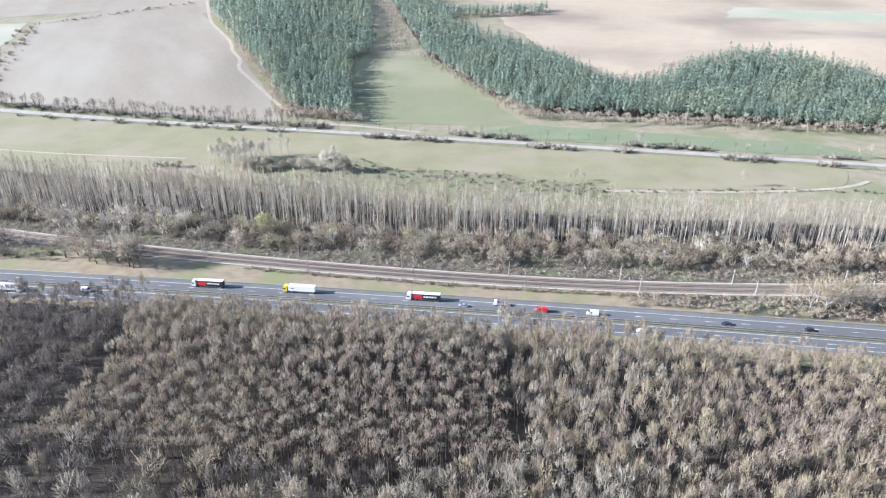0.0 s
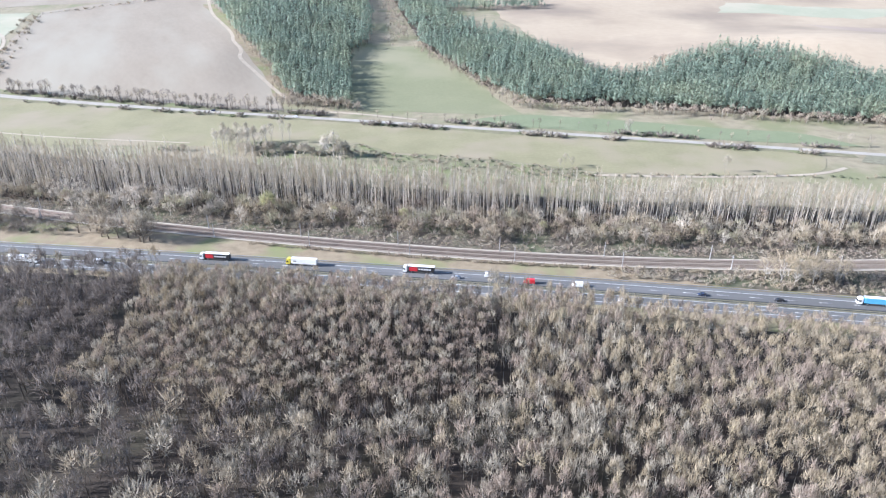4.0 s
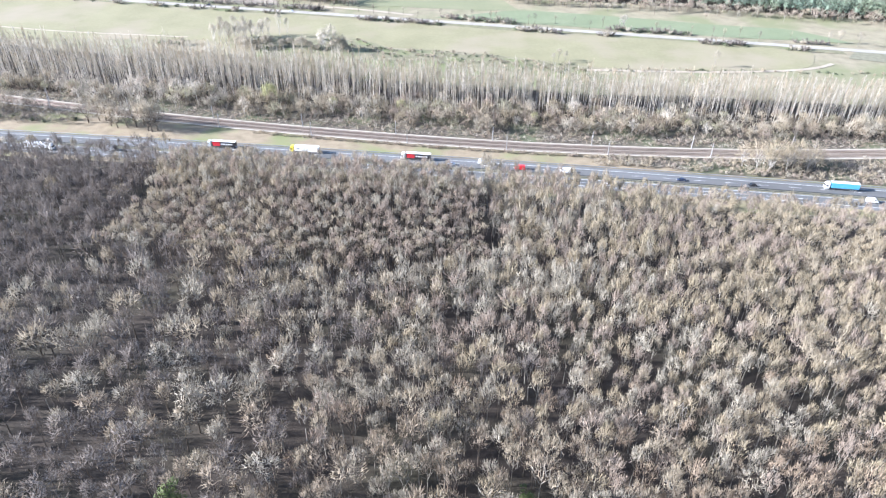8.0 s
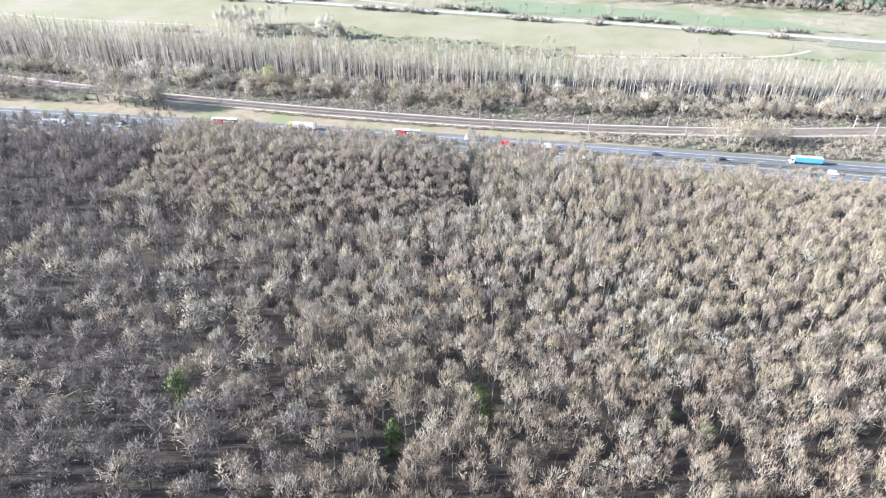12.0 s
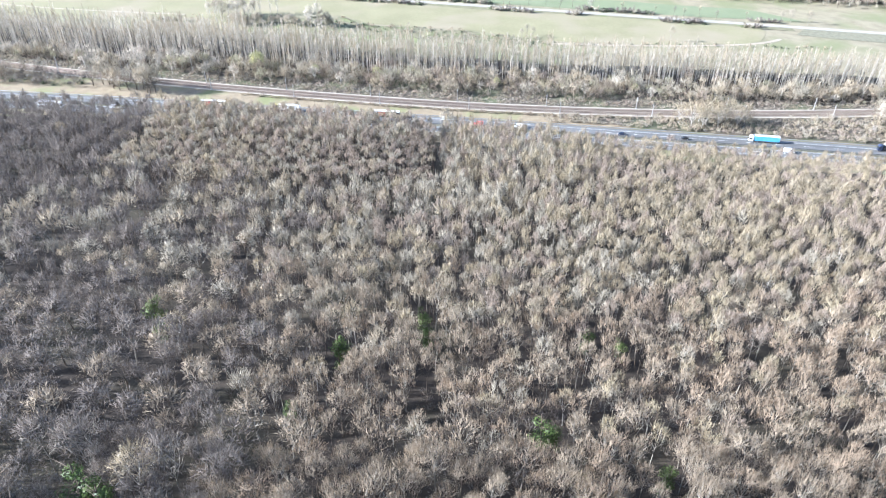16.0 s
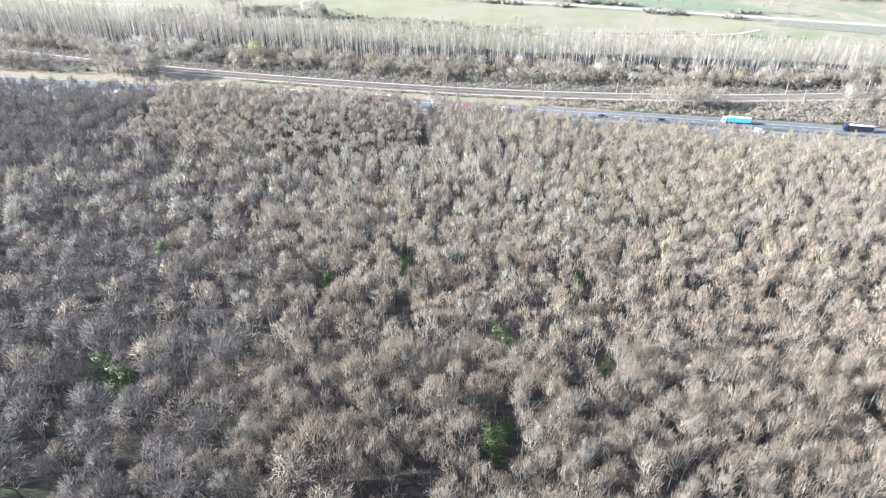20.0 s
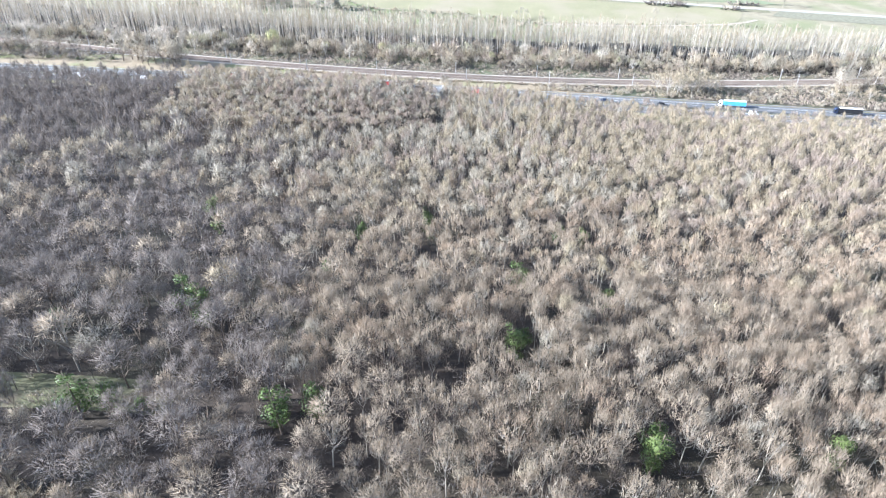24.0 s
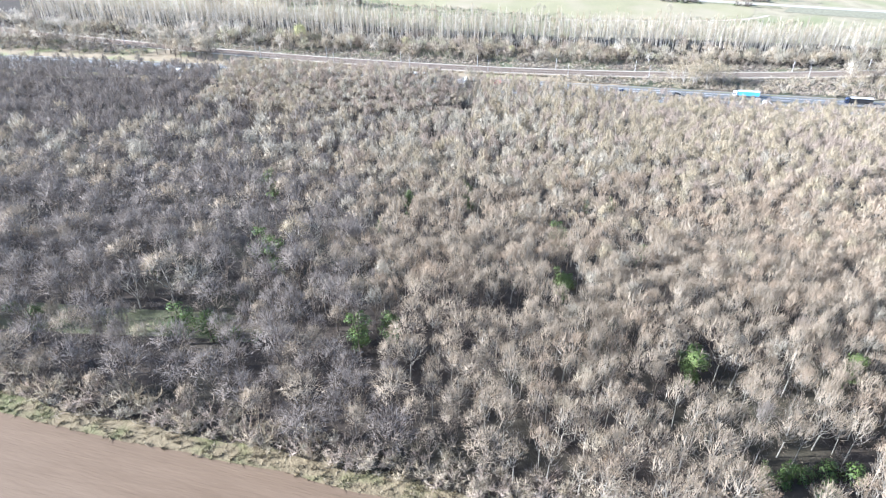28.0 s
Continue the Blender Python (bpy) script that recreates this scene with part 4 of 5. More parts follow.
# the nearest trees, one by one
tree_protos = []
for k in range(12):
    bark, twig = [(0, 9), (0, 7), (1, 1), (0, 10), (2, 2), (0, 8)][k % 6]
    words = ["grey-brown leafless tree with upswept twigs in the wood", "grey-mauve leafless oak with a wide crown", "dark-barked brown leafless tree on the slope",
             "reddish-brown leafless tree with dense twigs", "pale-barked leafless tree with open crown", "straw-coloured leafless tree with broom-like crown"][k % 6]
    tree_protos.append(proto("bare_tree", big_kinds[k], BARKS[1 if k > 5 and bark == 0 else bark], SPRAYS[twig], words, "tree", "trees at the wood's edge"))
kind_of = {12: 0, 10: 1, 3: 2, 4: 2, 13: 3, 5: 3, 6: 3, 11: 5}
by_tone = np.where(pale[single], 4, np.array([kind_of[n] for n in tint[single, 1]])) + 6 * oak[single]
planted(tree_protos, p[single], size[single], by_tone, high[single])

# undergrowth
u = scattered(-150, 190, -125, 15, 5.8, 0.5)
u = u[(u[:, 0] > -95 - 0.6 * (u[:, 1] + 104)) & (u[:, 0] < 115 + 0.57 * (u[:, 1] + 104)) & (u[:, 1] > wood_edge(u[:, 0]) + 2)]
shrub_kinds = [shrub(rng.uniform(2.4, 3.8), rng.uniform(3.0, 4.4), 50, 0.10) for _ in range(5)]
ut = np.stack([np.ones(len(u), int), rng.choice([8, 8, 10, 12], len(u))], 1)
stand("undergrowth", shrub_kinds, u, rng.integers(0, 5, len(u)), rng.uniform(0.6, 1.1, len(u)), WOOD_MATERIALS, ut,
      "leafless brown undergrowth between the trees", "undergrowth")

# branches lying on the forest floor
fallen = Sticks()
for _ in range(2):
    fa = rng.normal(size=(16, 3)) * (1.3, 1.3, 0.12) + (0, 0, 0.25)
    fallen.slivers(fa, fa + rng.normal(size=(16, 3)) * (1.1, 1.1, 0.15), rng.uniform(0.06, 0.16, 16))
fl = scattered(-130, 150, -125, 0, 4.6, 0.5)
fl = fl[fl[:, 1] > wood_edge(fl[:, 0]) + 2]
fk = rng.choice([1, 1, 8, 10, 0], len(fl))
stick = Sticks()
stick.slivers([(0, 0, 0.1)], [(1.2, 0.3, 0.3)], np.array([0.1]))
stand("fallen_branches", [(fallen.arrays(), stick.arrays())], fl, np.zeros(len(fl), int), rng.uniform(0.35, 0.8, len(fl)), WOOD_MATERIALS, np.stack([fk, fk], 1),
      "fallen branches and sticks on the leaf litter", "deadwood")

# brush along the wood's edge
mx = rng.uniform(-100, 75, 420)
mb = np.stack([mx, wood_edge(mx) + rng.uniform(0.6, 7.5, len(mx))], 1)
mk = [shrub(rng.uniform(1.5, 2.6), rng.uniform(2.4, 3.6), 110, 0.055) for _ in range(5)]
stand("edge_brush", mk, mb, rng.integers(0, 5, len(mb)), rng.uniform(0.5, 1.25, len(mb)), WOOD_MATERIALS, np.stack([rng.choice([0, 1], len(mb)), rng.choice([4, 4, 6, 8, 5, 3], len(mb))], 1),
      "tangled brown leafless brush at the wood's edge", "brush")

# shrubs along the field margin
xs = np.r_[np.arange(-95, 70, 2.6), np.arange(-95, 70, 3.3)]
xs = xs + rng.uniform(-1.2, 1.2, len(xs))
margin_protos = [proto("shrub", shrub(2.6, 4.4, 230, 0.06), BARKS[1], TWIGS[k], w, "shrub", "shrubs along the field margin")
                 for k, w in ((1, "brown leafless thorn shrub at the field margin"), (2, "straw-coloured leafless shrub at the field margin"), (3, "reddish leafless shrub at the field margin"))]
planted(margin_protos, [(x, float(wood_edge(x)) + 1.8 + rng.uniform(-1.5, 4.5)) for x in xs], rng.uniform(0.5, 1.4, len(xs)), rng.integers(0, 3, len(xs)))

# straw tussocks on the margin
tx = rng.uniform(-100, 60, 1300)
tussocks = np.stack([tx, wood_edge(tx) + rng.uniform(-3.5, 1.6, len(tx))], 1)
tuft = Sticks()
tuft_a = rng.normal(size=(16, 3)) * (0.16, 0.16, 0)
tuft.slivers(tuft_a, tuft_a + unit(rng.normal(size=(16, 3)) * 0.6 + np.array([0, 0, 0.9])) * rng.uniform(0.3, 0.75, (16, 1)), np.full(16, 0.10))
tuft_kind = (tuft.arrays(), stick.arrays())
tt = rng.choice([0, 0, 0, 1], len(tussocks))
stand("tussock_grass", [tuft_kind], tussocks, np.zeros(len(tussocks), int), rng.uniform(0.5, 1.4, len(tussocks)), [PLOUGH_RIM, TWIGS[2], VERGE], np.stack([tt, 0 * tt], 1),
      "straw-yellow tussock grass along the field margin", "grass")

# trees green with ivy
ivy_protos = [proto("ivy_tree", ivy_tree(h), BARKS[1], m, w, "tree", "ivy-covered trees in the wood", "ivy leaves")
              for h, m, w in ((9.5, IVY, "leaning bare tree wrapped in dark green ivy"), (8, IVY, "bare tree with a bushy green ivy coat"),
                              (10, IVY_PALE, "bare tree tufted with yellow-green leaves"))]
planted(ivy_protos, [(i[0], i[1] - 1.5) for i in ivies], [1.5 * i[2] for i in ivies], [i[3] for i in ivies], [1.2 * i[2] for i in ivies])

hollow = [proto("ivy_bush", evergreen_bush(3.4, 4.2, 420, 0.3), BARKS[1], IVY, "dark green ivy-covered bush under the trees", "shrub", "ivy bushes in the wood", "ivy leaves")]
planted(hollow, [(70, -99), (74, -98), (78, -99), (66, -100), (-32, -63), (-84, -55), (-77, -57)], [0.9, 1.0, 1.1, 0.8, 0.8, 0.7, 0.9], [0] * 7)

# birches and odd trees between wood and motorway
birch_protos = [proto("birch", domed_tree(12.5, 2.2, limbs=13, twigs=30, base=0.25, trunk=0.22, width=0.17, up=0.6), BARKS[2], TWIGS[4],
                      "slender white-barked leafless birch beside the motorway", "tree", "birches beside the motorway") for _ in range(2)]
birches = [(-152, 277, 1.1), (-205, 286, 0.9), (-192, 284, 0.8), (-232, 290, 0.9), (-40, 267, 0.8), (-37, 268, 0.9), (-21, 266, 0.8), (-18, 263, 0.6), (-150, 274, 0.8), (22, 148, 0.8)]
planted(birch_protos, [b[:2] for b in birches], [b[2] for b in birches], rng.integers(0, 2, len(birches)))
edge_protos = [proto("pine_shrub", pine(5.0, 7, 10, 0.12, 0.26), BARKS[1], NEEDLES, "small dark green pine beside the motorway", "tree", "small pines beside the motorway", "needles")]
planted(edge_protos, [(-70, 268), (-66, 269), (-82, 268), (-60, 266)], [0.9, 1.1, 0.7, 0.6], [0, 0, 0, 0])

# the poplar plantation -----------------------------------------------------
pop_kinds = [poplar(rng.uniform(21.5, 25.5)) for _ in range(8)]
pop = np.r_[scattered(-350, 30, 300, 480, 4.1, 0.45), scattered(31, 345, 300, 480, 3.7, 0.4)]
pop = pop[(pop[:, 1] > poplar_near(pop[:, 0])) & (pop[:, 1] < poplar_far(pop[:, 0]))]
pop = pop[rng.uniform(size=len(pop)) > 0.1]
ahead_row = (pop[:, 1] < poplar_near(pop[:, 0]) + 7) & (pop[:, 0] > -330) & (pop[:, 0] < 330)
ahead_pick = np.flatnonzero(ahead_row)[:280]
one = np.zeros(len(pop), bool)
one[ahead_pick] = True
ps = rng.uniform(0.74, 1.08, len(pop)) * (1 - 0.18 * eased(-150, -300, pop[:, 0]))
pt = np.stack([np.full(len(pop), 2), rng.choice([7, 3, 5, 4], len(pop))], 1)
stand("poplar_plantation", pop_kinds, pop[~one], rng.integers(0, 8, (~one).sum()), ps[~one], WOOD_MATERIALS, pt[~one],
      "tall pale leafless poplars planted in rows", "plantation")
pop_protos = [proto("poplar", pop_kinds[k], BARKS[2], TWIGS[(0, 4, 2, 1)[k % 4]], "tall straight pale-barked leafless poplar in the plantation's front rows", "tree", "front poplars") for k in range(8)]
planted(pop_protos, pop[one], ps[one], rng.integers(0, 8, one.sum()))

# scrub between railway and poplars
s1 = scattered(-390, 410, 290, 420, 4.0, 0.5)
s1 = s1[(s1[:, 1] > railway_y(s1[:, 0]) + 8.5) & (s1[:, 1] < poplar_near(s1[:, 0]) + 3)]
depth = (s1[:, 1] - railway_y(s1[:, 0]) - 7) / (poplar_near(s1[:, 0]) - railway_y(s1[:, 0]))
s1 = s1[rng.uniform(size=len(s1)) < 0.7 + 0.3 * depth[:]]
depth = (s1[:, 1] - railway_y(s1[:, 0]) - 7) / (poplar_near(s1[:, 0]) - railway_y(s1[:, 0]))
scrub_kinds = [shrub(rng.uniform(2.6, 4.2), rng.uniform(3.4, 4.8), 56, 0.2) for _ in range(5)]
st = np.stack([rng.choice([0, 1], len(s1)), rng.choice([3, 3, 4, 6, 6, 9], len(s1))], 1)
stand("railway_scrub", scrub_kinds, s1, rng.integers(0, 5, len(s1)), rng.uniform(0.55, 1.25, len(s1)) * (0.5 + 0.5 * np.minimum(1, depth * 2.4 + 0.1)), HILL_MATERIALS, st,
      "tangled brown leafless scrub behind the railway", "scrub")
s2 = scattered(-390, 400, 290, 430, 5.2, 0.5)
deep2 = (s2[:, 1] - railway_y(s2[:, 0]) - 7) / (poplar_near(s2[:, 0]) - railway_y(s2[:, 0]) - 7)
keep2 = (deep2 > 0.3 + 0.16 * drift(s2[:, 0], s2[:, 1], 13, 3.0)) & (deep2 < 1.12) & (rng.uniform(size=len(s2)) < 0.78)
s2 = s2[keep2]
round_kinds = [domed_tree(rng.uniform(5.5, 9.0), rng.uniform(2.3, 3.4), limbs=9, twigs=18, width=0.19, base=0.12, trunk=0.1, fine=False) for _ in range(8)]
t2 = np.stack([rng.choice([0, 1, 1], len(s2)), rng.choice([3, 3, 4, 4, 5, 6, 9, 12], len(s2))], 1)
frost = rng.uniform(size=len(s2)) < 0.08 + 0.5 * eased(-110, -190, s2[:, 0])
t2[frost] = (2, 7)
stand("railway_copse", round_kinds, s2, rng.integers(0, 8, len(s2)), rng.uniform(0.75, 1.65, len(s2)) * np.where(s2[:, 0] < -150, 1.3, 1.15), HILL_MATERIALS, t2,
      "rounded grey-brown leafless trees between railway and poplars", "copse")
# grey trees behind the poplars
s3 = scattered(-230, 330, 340, 470, 4.8, 0.5)
back = s3[:, 1] - poplar_far(s3[:, 0])
s3 = s3[(back > 1) & (back < 6 + 17 * eased(60, -60, s3[:, 0]) + 5 * drift(s3[:, 0], s3[:, 1], 12, 1.0)) & (rng.uniform(size=len(s3)) < 0.85)]
t3 = np.stack([rng.choice([0, 1], len(s3)), rng.choice([3, 3, 5, 6, 4, 9], len(s3))], 1)
stand("meadow_copse", round_kinds, s3, rng.integers(0, 8, len(s3)), rng.uniform(0.5, 1.0, len(s3)) * (0.6 + 0.4 * eased(80, -60, s3[:, 0])), HILL_MATERIALS, t3,
      "rounded grey leafless trees between poplars and meadow", "copse")

# low dry brush along the track
b1 = scattered(-390, 410, 290, 400, 2.9, 0.5)
b1 = b1[(b1[:, 1] > railway_y(b1[:, 0]) + 6.6) & (b1[:, 1] < railway_y(b1[:, 0]) + 19)]
brush_kinds = [shrub(rng.uniform(1.0, 1.5), rng.uniform(2.4, 3.4), 30, 0.19) for _ in range(4)]
stand("dry_brush", brush_kinds, b1, rng.integers(0, 4, len(b1)), rng.uniform(0.6, 1.3, len(b1)), WOOD_MATERIALS, np.stack([rng.choice([0, 1], len(b1)), rng.choice([3, 5, 5, 6, 7], len(b1))], 1),
      "low straw-coloured dry brush beside the railway", "brush")

# shrubs and trees on the strip between motorway and railway
strip_protos = [proto("shrub", shrub(2.4, 3.8, 110, 0.19), BARKS[1], TWIGS[k], w, "shrub", "shrubs between motorway and railway")
                for k, w in ((1, "brown leafless shrub on the railway bank"), (3, "reddish leafless shrub on the railway bank"), (2, "straw-coloured shrub on the railway bank"))]
xs = np.arange(-105, 140, 2.0)
planted(strip_protos, [(x, float(railway_y(x)) - 8.0 - rng.uniform(0, 1.6)) for x in xs], rng.uniform(0.45, 0.95, len(xs)), rng.integers(0, 3, len(xs)))
b2 = scattered(85, 345, 225, 310, 2.9, 0.5)
b2 = b2[(b2[:, 1] < railway_y(b2[:, 0]) - 7) & (b2[:, 1] > motorway_y(b2[:, 0]) + 15)]
bank_kinds = [shrub(rng.uniform(2.4, 3.4), rng.uniform(3.2, 4.4), 50, 0.18) for _ in range(4)]
stand("bank_scrub", bank_kinds, b2, rng.integers(0, 4, len(b2)), rng.uniform(0.5, 1.15, len(b2)) * (0.75 + 0.4 * (drift(b2[:, 0], b2[:, 1], 8, 1.0) > 0)), WOOD_MATERIALS,
      np.stack([rng.choice([0, 1], len(b2)), rng.choice([3, 4, 5, 6], len(b2))], 1), "brown leafless scrub on the bank between motorway and railway", "scrub")
pale_protos = [proto("pale_tree", domed_tree(9.5, 3.8, limbs=12, twigs=26, base=0.1, trunk=0.25, width=0.10, reach=(0.35, 0.8)), BARKS[2], TWIGS[2],
                     "wide whitish leafless tree on the railway bank", "tree", "whitish trees by the railway") for _ in range(2)]
pales = [(166, 281, 1.5), (172, 277, 1.8), (178, 275, 1.5), (182, 280, 1.9), (188, 276, 1.7), (193, 280, 1.8), (199, 276, 1.6), (205, 280, 1.3), (179, 284, 1.4), (190, 284, 1.3), (276, 268, 1.0), (288, 270, 1.2), (300, 266, 1.1), (312, 262, 1.0)]
planted(pale_protos, [b[:2] for b in pales], [b[2] for b in pales], rng.integers(0, 2, len(pales)))
bank_protos = [proto("bank_tree", broom_tree(9.5, 4.0, limbs=10, branches=5, twigs=420, width=0.13, base=0.14, trunk=0.28, round_=0.95, pieces=3), BARKS[k], SPRAYS[j], w, "tree", "trees on the railway bank")
               for k, j, w in ((1, 1, "dark-limbed leafless tree on the railway bank"), (1, 0, "grey leafless tree on the railway bank"))]
banks = [(-190 - 4.2 * k + rng.uniform(-2, 2), float(railway_y(-190 - 4.2 * k)) - 17 + rng.uniform(-5, 5)) for k in range(-7, 5)]
banks += [(-250 - 8 * k + rng.uniform(-3, 3), 345 + 1.2 * k + rng.uniform(-8, 5)) for k in range(14)] + [(285 + 6 * k + rng.uniform(-2, 2), float(railway_y(290)) - 14 + rng.uniform(-8, 3)) for k in range(10)]
planted(bank_protos, banks, rng.uniform(1.4, 2.1, len(banks)), rng.integers(0, 2, len(banks)))
left_green = [proto("evergreen_shrub", evergreen_bush(2.6, 4.5), BARKS[1], BRAMBLE, "dark green evergreen bramble thicket by the railway", "shrub", "evergreen thickets")]
greens = [(-345 + 4 * k + rng.uniform(-2, 2), 352 - 0.55 * k + rng.uniform(-4, 4)) for k in range(0, 33, 2)]
planted(left_green, greens, rng.uniform(0.6, 1.1, len(greens)), [0] * len(greens))

lt = scattered(-370, -212, 318, 372, 3.6, 0.5)
lt = lt[(lt[:, 1] > motorway_y(lt[:, 0]) + 24) & (lt[:, 1] < railway_y(lt[:, 0]) - 7.5)]
stand("bank_thicket", low_kinds, lt, rng.integers(0, 5, len(lt)), rng.uniform(0.5, 0.95, len(lt)), HILL_MATERIALS, np.stack([rng.choice([0, 1], len(lt)), rng.choice([10, 10, 3, 12], len(lt))], 1),
      "dark leafless thicket filling the bank below the railway", "thicket", rng.uniform(0.35, 0.8, len(lt)))

# a yellowish tree at the foot of the poplars
yellow = proto("budding_tree", domed_tree(13.5, 3.4, limbs=14, twigs=44, base=0.15, trunk=0.15, width=0.26, deep=0.7), BARKS[0], BUDS,
               "tree with yellow-green buds before the poplars", "tree", "budding trees")
yellow.matrix_basis = Matrix.Translation((-101, 355, 0)) @ Matrix.Scale(1.3, 4)
for x, y, s in ((-62, 352, 0.55), (60, 333, 0.5), (-20, 347, 0.6), (150, 326, 0.45)):
    copy_thing(yellow, Matrix.Translation((x, y, 0)) @ Matrix.Scale(s, 4))

# clump of trees on the meadow behind the poplars
clump = [proto("clump_tree", broom_tree(h, r, limbs=8, branches=4, twigs=340, width=0.16, base=0.12, trunk=0.25, round_=0.95, pieces=2, lumps=14, sprays=0.15), BARKS[k], SPRAYS[j], w, "tree", "trees on the meadow")
         for h, r, k, j, w in ((13, 3.8, 2, 4, "pale leafless willow on the meadow"), (13, 3.6, 0, 0, "grey leafless tree on the meadow"), (15.5, 2.9, 2, 0, "tall slim grey leafless tree with whitish bark on the meadow"))]
spots = [(-176 + 2.6 * k + rng.uniform(-2, 2), 492 + rng.uniform(-6, 8)) for k in range(14)] + [(-172 + 3.2 * k + rng.uniform(-2, 2), 502 + rng.uniform(-6, 8)) for k in range(12)] + [(-134, 505), (-127, 512), (-120, 508), (-84, 470), (-80, 474), (-76, 469), (-88, 476), (-71, 473)]
spots += [(159, 536), (161, 538), (157, 537), (92, 452), (97, 448), (88, 447), (205, 440), (318, 500), (326, 498), (338, 492)]
planted(clump, spots, np.r_[rng.uniform(0.85, 1.3, 26), (1.1, 1.2, 1.0, 1.4, 1.5, 1.2, 1.1, 1.0), (0.75, 0.9, 0.7), rng.uniform(0.6, 1.0, len(spots) - 37)], np.r_[rng.choice([0, 2, 2, 1], 26), [2, 2, 2, 0, 0, 1, 0, 1], [2, 0, 2], np.ones(len(spots) - 37, int)])
dense = [proto("evergreen_shrub", evergreen_bush(3.2, 5.5, 220, 0.55), BARKS[1], BRAMBLE, "dark green evergreen thicket on the meadow, some standing in for shade", "shrub", "evergreen thickets on the meadow"),
         proto("tan_bush", domed_tree(5.0, 2.8, limbs=12, twigs=50, base=0.08, trunk=0.14, width=0.16), BARKS[0], SPRAYS[0], "round grey-tan leafless bush in the meadow clump", "shrub", "bushes in the meadow clump")]
# first eight evergreen thickets are added, dark where the clump only lies in shade
spots = [(-140 + 5 * (k % 7) + rng.uniform(-2, 2), 497 + 6 * (k // 7) + rng.uniform(-2, 2)) for k in range(8)] + [(-150 + 4.2 * k + rng.uniform(-2, 2), 478 + rng.uniform(-5, 5)) for k in range(20)]
spots += [(-216 + 3.2 * k + rng.uniform(-1, 1), 487 + rng.uniform(-3, 3)) for k in range(7)]
planted(dense, spots, np.r_[rng.uniform(0.7, 1.2, 8), rng.uniform(0.9, 2.2, 20), rng.uniform(0.6, 1.2, 7)], [0] * 8 + [1] * 20 + [0, 0, 0, 1, 0, 0, 1])
thick = [proto("thicket", shrub(2.8, 5.0, 150, 0.2), BARKS[1], TWIGS[7], "dark brown leafless thicket beside the country road", "shrub", "thickets along the country road"),
         proto("thicket", shrub(2.6, 5.4, 120, 0.25), BARKS[1], TWIGS[0], "grey leafless thicket beside the country road", "shrub", "thickets along the country road"),
         proto("bramble", evergreen_bush(1.7, 5.0, 130, 0.45), BARKS[1], BRAMBLE, "dark olive bramble thicket beside the country road", "shrub", "thickets along the country road")]
xs = np.r_[np.arange(-430, -60, 3.0), np.arange(-60, 330, 2.3)]
side = np.where(xs < -150, rng.choice([1, 1, 1, -1], len(xs)), np.where(np.sin(xs / 23.0) > 0.2, 1, -1))
keep = (np.sin(xs / 11.0) + np.sin(xs / 29.0 + 1) > -0.9) | (xs < -150)
xs, side = xs[keep], side[keep]
road_spots = [(x + rng.uniform(-2, 2), float(road_y(x)) + k * rng.uniform(7.5, 13)) for x, k in zip(xs, side)]
planted(thick, road_spots, rng.uniform(0.9, 1.9, len(xs)), rng.choice([0, 1, 2], len(xs), p=[0.45, 0.35, 0.2]))
road_trees = [proto("roadside_tree", broom_tree(10.5, 2.4, limbs=6, branches=3, twigs=90, width=0.2, base=0.3, trunk=0.22, round_=0.9, pieces=1), BARKS[k], TWIGS[j], "slim dark leafless tree beside the country road", "tree", "trees along the country road")
              for k, j in ((1, 7), (1, 1))]
road_spots = [(x + rng.uniform(-7, 7), float(road_y(x)) + 11 + rng.uniform(-4, 8)) for x in np.r_[np.arange(-430, -120, 2.6), np.arange(-120, 300, 15)]]
planted(road_trees, road_spots, rng.uniform(0.8, 1.4, len(road_spots)) * np.where(np.array(road_spots)[:, 0] < -120, 1.0, 0.65), rng.integers(0, 2, len(road_spots)))
rg = np.stack([rng.uniform(-130, 115, 420), rng.uniform(0, 1, 420)], 1)
rg[:, 1] = poplar_far(rg[:, 0]) + 10 + rg[:, 1] * (meadow_near(rg[:, 0]) - poplar_far(rg[:, 0]) - 14)
rough_kinds = [shrub(rng.uniform(1.2, 2.4), rng.uniform(2.5, 4.5), 40, 0.2) for _ in range(4)]
stand("rough_scrub", rough_kinds, rg, rng.integers(0, 4, len(rg)), rng.uniform(0.4, 1.2, len(rg)), WOOD_MATERIALS, np.stack([rng.choice([0, 1], len(rg)), rng.choice([4, 9, 9, 6, 8], len(rg))], 1),
      "low brown and olive scrub on the rough grass", "scrub")
rims = [(x + rng.uniform(-2, 2), 436 - 0.02 * x + rng.uniform(-4, 4)) for x in np.arange(60, 330, 6.0)] + [(x, float(meadow_near(x)) - 10 + rng.uniform(-14, 9)) for x in np.arange(-90, 110, 1.6)]
rim_protos = [proto("bramble", evergreen_bush(1.4, 4.0, 100, 0.45), BARKS[1], BRAMBLE, "low dark olive thicket at the meadow's rim", "shrub", "thickets at the meadow's rim"),
              proto("thicket", shrub(2.6, 4.5, 100, 0.24), BARKS[1], TWIGS[1], "brown leafless thicket at the meadow's rim", "shrub", "thickets at the meadow's rim")]
planted(rim_protos, rims, rng.uniform(0.4, 1.1, len(rims)), rng.integers(0, 2, len(rims)))
hedge = [(-462 - 110 * t_ + rng.normal() * 6, 690 + 300 * t_ + rng.normal() * 5) for t_ in rng.uniform(0, 1, 80)]
